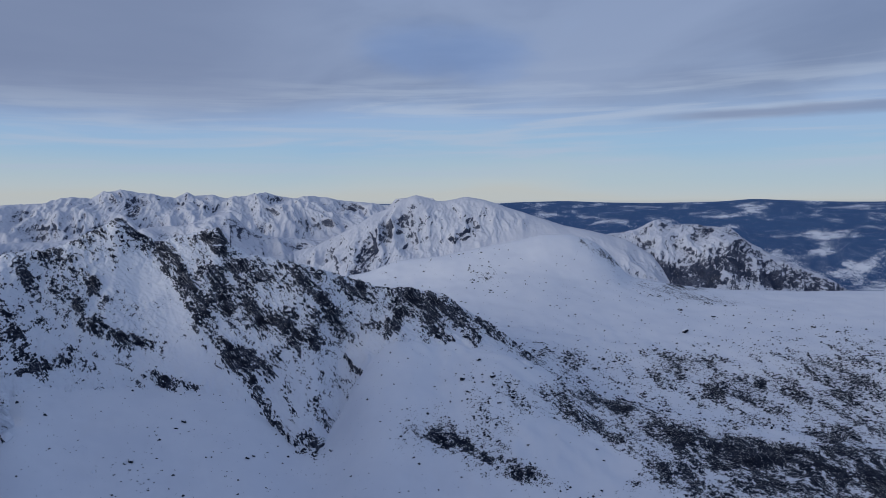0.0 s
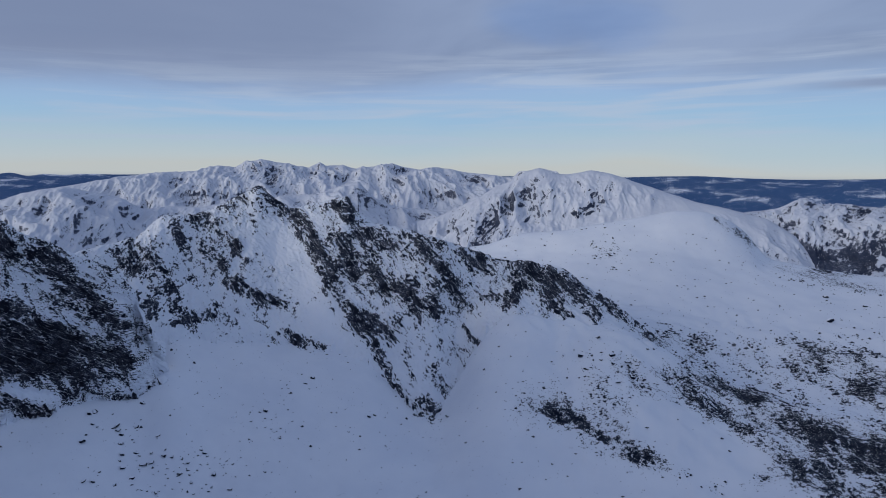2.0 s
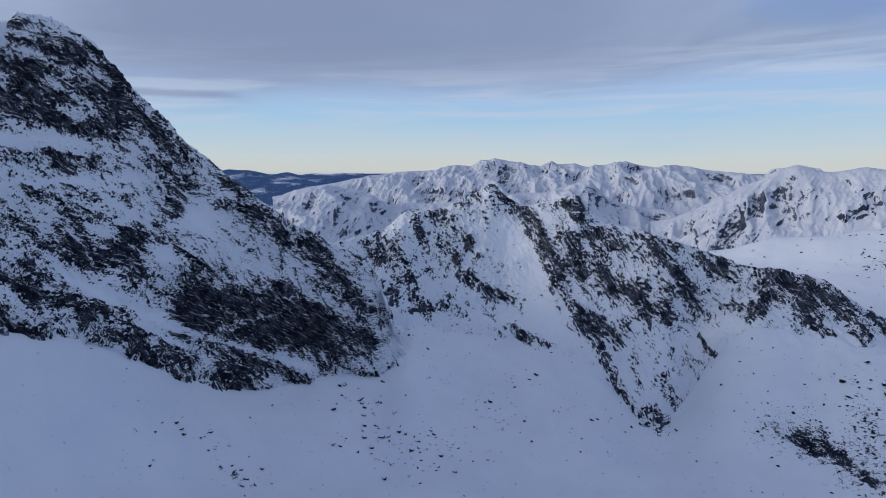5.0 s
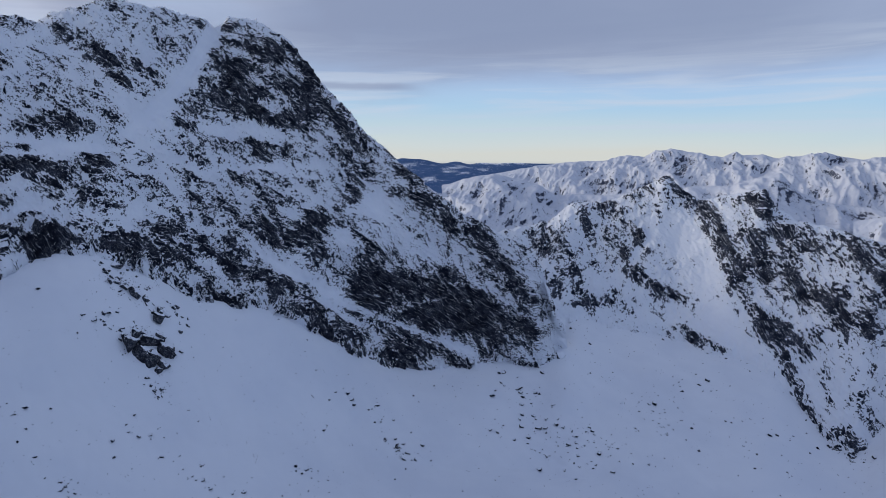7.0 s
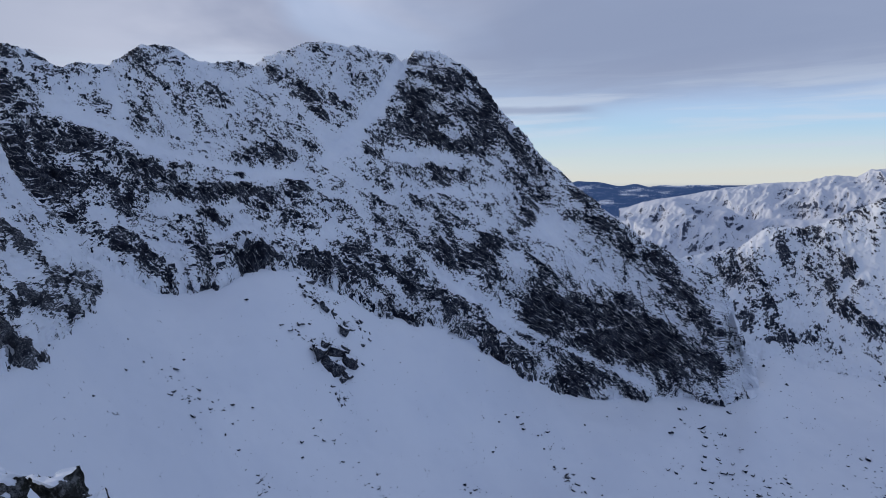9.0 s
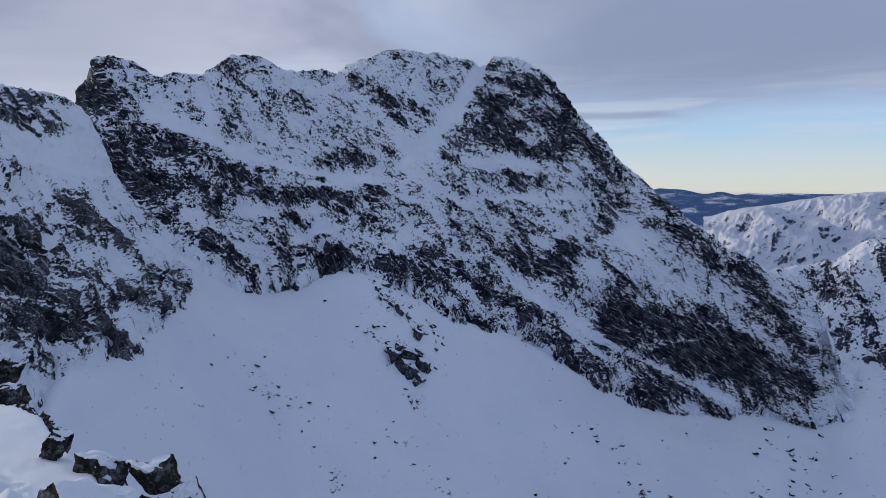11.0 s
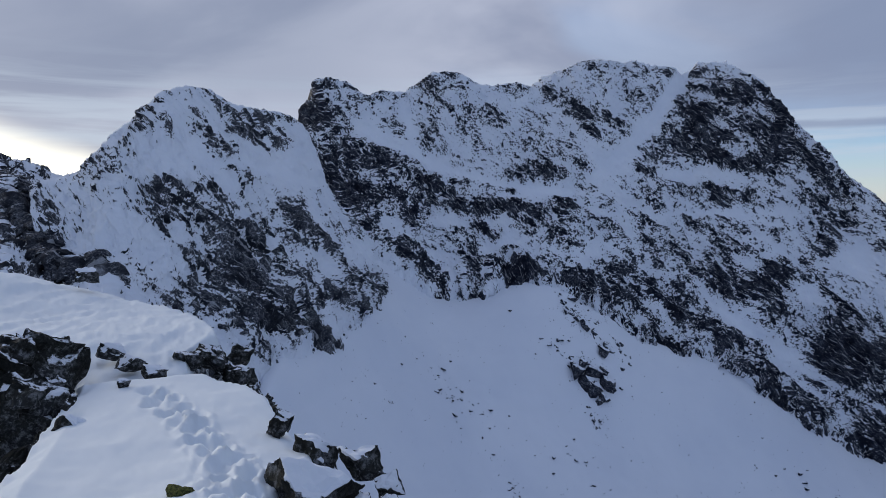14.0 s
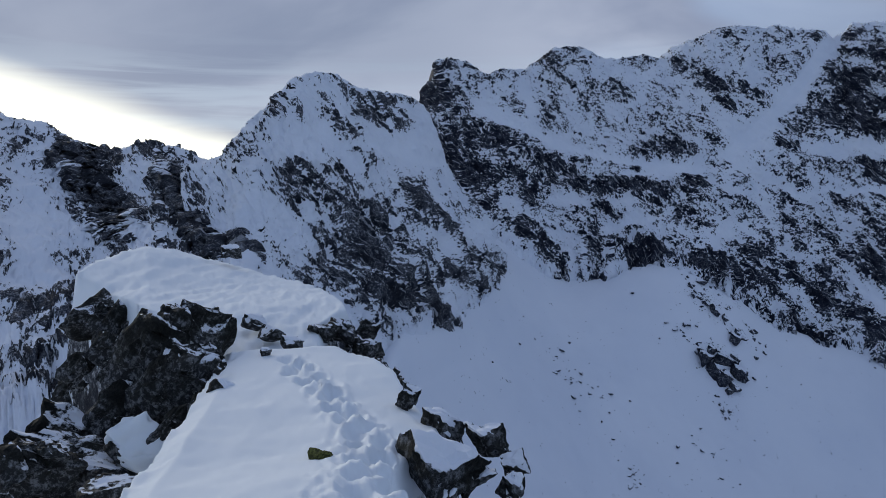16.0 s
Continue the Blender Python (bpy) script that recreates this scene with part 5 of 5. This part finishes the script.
def crag(name, rows, label, seed, cap, mat=None, cuts=4, category="rock outcrop", bits=0, drifts=()):
    """Blocks piled into one outcrop. bits: smaller broken pieces round each block; drifts: snow lying in its hollows."""
    base = new(name)
    b, d, z = rows[0][:3]
    base.location = world_of(b, d, z - 1.0).tolist()
    r = random.Random(seed)
    pieces = [("block", row, 1.12) for row in rows]
    for b, d, z, w, h, tilt in rows:
        for k in range(bits):
            f = r.uniform(0.25, 0.55)
            pieces.append(("block", (b + math.degrees(r.uniform(-0.5, 0.5) * w / d), d - r.uniform(0.05, 0.4) * w, z + r.uniform(-0.45, 0.5) * h, w * f, h * f * r.uniform(0.7, 1.3), tilt + r.uniform(-20, 20)), 1.0))
    pieces += [("snow_patch", row, 1.15) for row in drifts]
    for k, (kind, (b, d, z, w, h, tilt), f) in enumerate(pieces):
        if kind == "block":
            me = block_mesh(kind, seed + k, (w * f, w * 0.95, h * f), cap, mat or NEAR_ROCK, cuts, lies=0.55, fleck=0.5)
        else:
            me = block_mesh(kind, seed + k, (w * f, min(w, h) * 0.5, h * f), 3.0, NEAR_SNOW, 6, 13, -2.0, 0.1, True)
        ob = placed(new(kind, me), b, d + (w * 0.1 if kind == "block" else w * 0.55), z, tilt, 0 if kind == "block" else -25)
        ob.parent = base
        ob.matrix_parent_inverse = Matrix.Translation(base.location).inverted()
    return tagged(base, label, category)


crag("rock_outcrop", OUTCROP, "dark lichened rock outcrop with snow in its hollows", 20, 0.7, cuts=6, bits=3, drifts=DRIFTS)
crag("rock_outcrop", UPPER_CRAG, "small dark crag under a snow cornice", 160, 0.6, bits=2)
crag("rock_outcrop", RIM_CRAG, "dark rocks along the rim of the snow hump", 260, 0.8, bits=2)
for k, (b, d, z, w, h, tilt) in enumerate(STONES):
    ob = new("rock", block_mesh("rock", 100 + k, (w * 1.1, w * 0.9, h * 1.2), 1.1, NEAR_ROCK, 5))
    tagged(placed(ob, b, d + w * 0.1, z + h * 0.2, tilt), "dark rock sticking out of the crest's snow", "rock", "rocks on the crest")
for k, (b, d, z, w, h, tilt) in enumerate(SLABS):
    ob = new("rock_slab", block_mesh("rock_slab", 140 + k, (w * 1.25, w * 1.1, h * 1.3), 1.25, NEAR_ROCK, 7, 12, 0.45, 0.6))
    tagged(placed(ob, b, d + w * 0.05, z - h * 0.05, tilt, 8), "tilted dark rock slab with a cap of snow", "rock", "slabs at the crest's edge")

moss_mat, net = material("moss")
co = net.node("ShaderNodeTexCoord").outputs["Object"]
tuft = net.noise(co, 45.0, 4.0, 0.7)
finish(net, net.mix(net.smooth(tuft, 0.35, 0.65), (0.030, 0.034, 0.012, 1), (0.15, 0.155, 0.045, 1)), 0.95, bump(net, tuft, 0.02))
for b, d, z, w, h in MOSS:
    ob = new("moss_stone", block_mesh("moss_stone", 7, (w * 1.1, w * 0.8, h * 1.1), 0.0, moss_mat))
    tagged(placed(ob, b, d + 0.02, z + 0.05, 18), "flat stone covered with yellow-green moss, in the snow", "stone")

# ---- boulders on the snowfields ----
# clusters: bearing, distance, half breadth, half depth, how many
CLUSTERS = [
    (84.2, 513, 27, 17, 10), (83.5, 496, 17, 20, 8), (80.6, 516, 14, 14, 8), (77.9, 468, 8, 8, 6), (71.3, 524, 18, 15, 8), (66.9, 494, 26,
    11, 20), (57.6, 539, 24, 12, 10), (53.3, 650, 34, 12, 10), (49.1, 624, 22, 17, 8), (38.1, 771, 41, 43, 30), (36.5, 705, 49, 45, 45),
    (31.7, 705, 49, 37, 30), (25.9, 816, 43, 34, 12), (23.2, 860, 38, 24, 10), (33, 713, 38, 39, 20), (26.4, 763, 33, 34, 8), (18, 809, 43,
    51, 10)]
CLUSTERS_RIGHT = [
    (83.5, 512, 22, 18, 12), (77.7, 476, 8, 8, 7), (72.5, 523, 9, 15, 5), (53.2, 659, 35, 10, 10), (80.6, 505, 9, 19, 6), (73.5, 594, 16, 9,
    8), (26.7, 801, 56, 49, 12), (15.6, 745, 7, 8, 3), (-3.3, 909, 64, 49, 25), (-6.9, 898, 47, 43, 15), (-24.6, 1722, 227, 171, 12)]
BOULDER = snowy_rock("boulder_rock", 1.2, dark=(0.008, 0.011, 0.020), light=(0.022, 0.029, 0.050), rime=0.2)
shapes = [block_mesh("boulder", 300 + k, (1.0, 0.9, 0.75), 1.0, BOULDER, cuts=1, count=13) for k in range(6)]


def ground_height(b, d):
    k = int(round(np.interp(b, BEARINGS, np.arange(len(BEARINGS)))))
    return float(np.interp(d, np.hypot(GP[:, k, 0], GP[:, k, 1]), GP[:, k, 2]))


rng = random.Random(11)
for cb, cd, hx, hy, n in CLUSTERS + CLUSTERS_RIGHT:
    for k in range(int(n)):
        d = cd + rng.gauss(0, 0.55) * hy
        b = cb + math.degrees(rng.gauss(0, 0.55) * hx / d)
        size = (1.3 + 4.2 * rng.random() ** 3) * cd / 600
        ob = new("boulder", rng.choice(shapes))
        a = radians(b)
        ob.matrix_basis = Matrix.LocRotScale((-d * math.sin(a), d * math.cos(a), ground_height(b, d) + size * 0.12),
                                             Euler((rng.uniform(-0.3, 0.3), rng.uniform(-0.3, 0.3), rng.uniform(0, 6.3))),
                                             (size * rng.uniform(0.8, 1.5), size, size * rng.uniform(0.6, 1.0)))
        tagged(ob, "dark boulder half sunk in smooth snow", "boulder", "boulders on the snowfield")

# dark outcrops that break through the snow of the corrie: bearing, distance, breadth, height, tilt
BOWL_ROCKS = [
    (71.1, 616, 43.2, 13.5, 40), (73.5, 624, 24.6, 10.9, 40), (73.5, 586, 20.6, 10.3, 40), (68.7, 625, 21.9, 11, 50), (70.6, 562, 16.8, 9.9,
    55), (49.6, 613, 24.2, 10.8, 30), (77.6, 472, 9.1, 7.5, 0), (12, 845, 29.7, 26.7, 40)]
BOWL_CRAG = [
    (72.4, 580, 13.2, 11.2, 30), (71.6, 579, 13.2, 12.2, 40), (70.9, 578, 12.2, 13.2, 35), (70.7, 588, 17.5, 10.3, 25), (69.7, 588, 13.4,
    11.3, 30), (70, 578, 11.2, 9.1, 35), (69.3, 587, 7.2, 8.2, 40), (71.8, 588, 7.2, 7.2, 20), (71.2, 589, 7.2, 5.2, 10), (70, 595, 8.4,
    5.2, 45), (72.7, 583, 5.1, 7.2, 0), (70.3, 574, 6, 6, 30)]


def bowl_outcrop(rows, seed, label):
    base = new("rock_outcrop")
    b, d = rows[0][:2]
    a = radians(b)
    base.location = (-d * math.sin(a), d * math.cos(a), ground_height(b, d))
    for k, (b, d, w, h, tilt) in enumerate(rows):
        ob = new("block", block_mesh("block", seed + k, (w * 1.2, w * 1.1, h * 1.1), 0.8, ROCK_CRAG, cuts=3))
        placed(ob, b, d, ground_height(b, d) + h * 0.12, tilt)
        ob.parent = base
        ob.matrix_parent_inverse = Matrix.Translation(base.location).inverted()
    tagged(base, label, "rock outcrop")


bowl_outcrop(BOWL_CRAG, 400, "dark broken crag amid the smooth snow of the corrie")
r = random.Random(40)
for k, (b, d, w, h, tilt) in enumerate(BOWL_ROCKS):
    rows = []
    for j in range(16):
        size, along, off = w * (0.05 + 0.2 * r.random() ** 2), r.gauss(0, 0.32) * w, r.gauss(0, 0.14) * w
        rows.append((b - math.degrees((along + off) / d), d - 0.7 * along + off, size, size * r.uniform(0.5, 0.9), tilt + r.uniform(-30, 30)))
    bowl_outcrop(rows, 450 + 20 * k, "rubble of half-buried rocks breaking through snow")

# loose stones and dwarf scrub between the snow patches, far too many to count
r = np.random.default_rng(9)
chance = (scree_share[:-1, :-1] + 0.004) * np.abs(np.diff(gb, axis=1)[:-1]) * gd[:-1, :-1] * np.abs(np.diff(gd, axis=0)[:, :-1]) * ((gd[:-1, :-1] > 380) & (gd[:-1, :-1] < 1900) & (np.abs(gb[:-1, :-1] - 42) < 78))
pick = r.choice(chance.size, 20000, p=chance.ravel() / chance.sum())
pv, pu = np.unravel_index(pick, chance.shape)
fu, fv = r.random(20000)[:, None], r.random(20000)[:, None]
C = (GP[pv, pu] * (1 - fu) + GP[pv, pu + 1] * fu) * (1 - fv) + (GP[pv + 1, pu] * (1 - fu) + GP[pv + 1, pu + 1] * fu) * fv
S = (0.5 + 2.0 * r.random(20000) ** 3) * np.clip(gd[pv, pu] / 800, 0.7, 1.5)
corner = np.array([(1, 0, 0), (0, 1, 0), (-1, 0, 0), (0, -1, 0), (0, 0, 0.8), (0, 0, -0.6)])
V = C[:, None] + S[:, None, None] * (corner[None] * (0.6 + 0.7 * r.random((20000, 6, 1))) + r.normal(0, 0.15, (20000, 6, 3)))
tri = np.array([(0, 1, 4), (1, 2, 4), (2, 3, 4), (3, 0, 4), (1, 0, 5), (2, 1, 5), (3, 2, 5), (0, 3, 5)])
F = (tri[None] + 6 * np.arange(20000)[:, None, None]).reshape(-1, 3)
me = bpy.data.meshes.new("scree")
me.from_pydata(V.reshape(-1, 3), [], F)
me.attributes.new("rock", "FLOAT", "POINT").data.foreach_set("value", np.tile(np.array([0.8, 0.8, 0.8, 0.8, 0.45, 1.0], np.float32), 20000))
me.materials.append(BOULDER)
tagged(new("scree", me), "loose stones and dark dwarf scrub showing through the snow", "scree", kind="stuff")
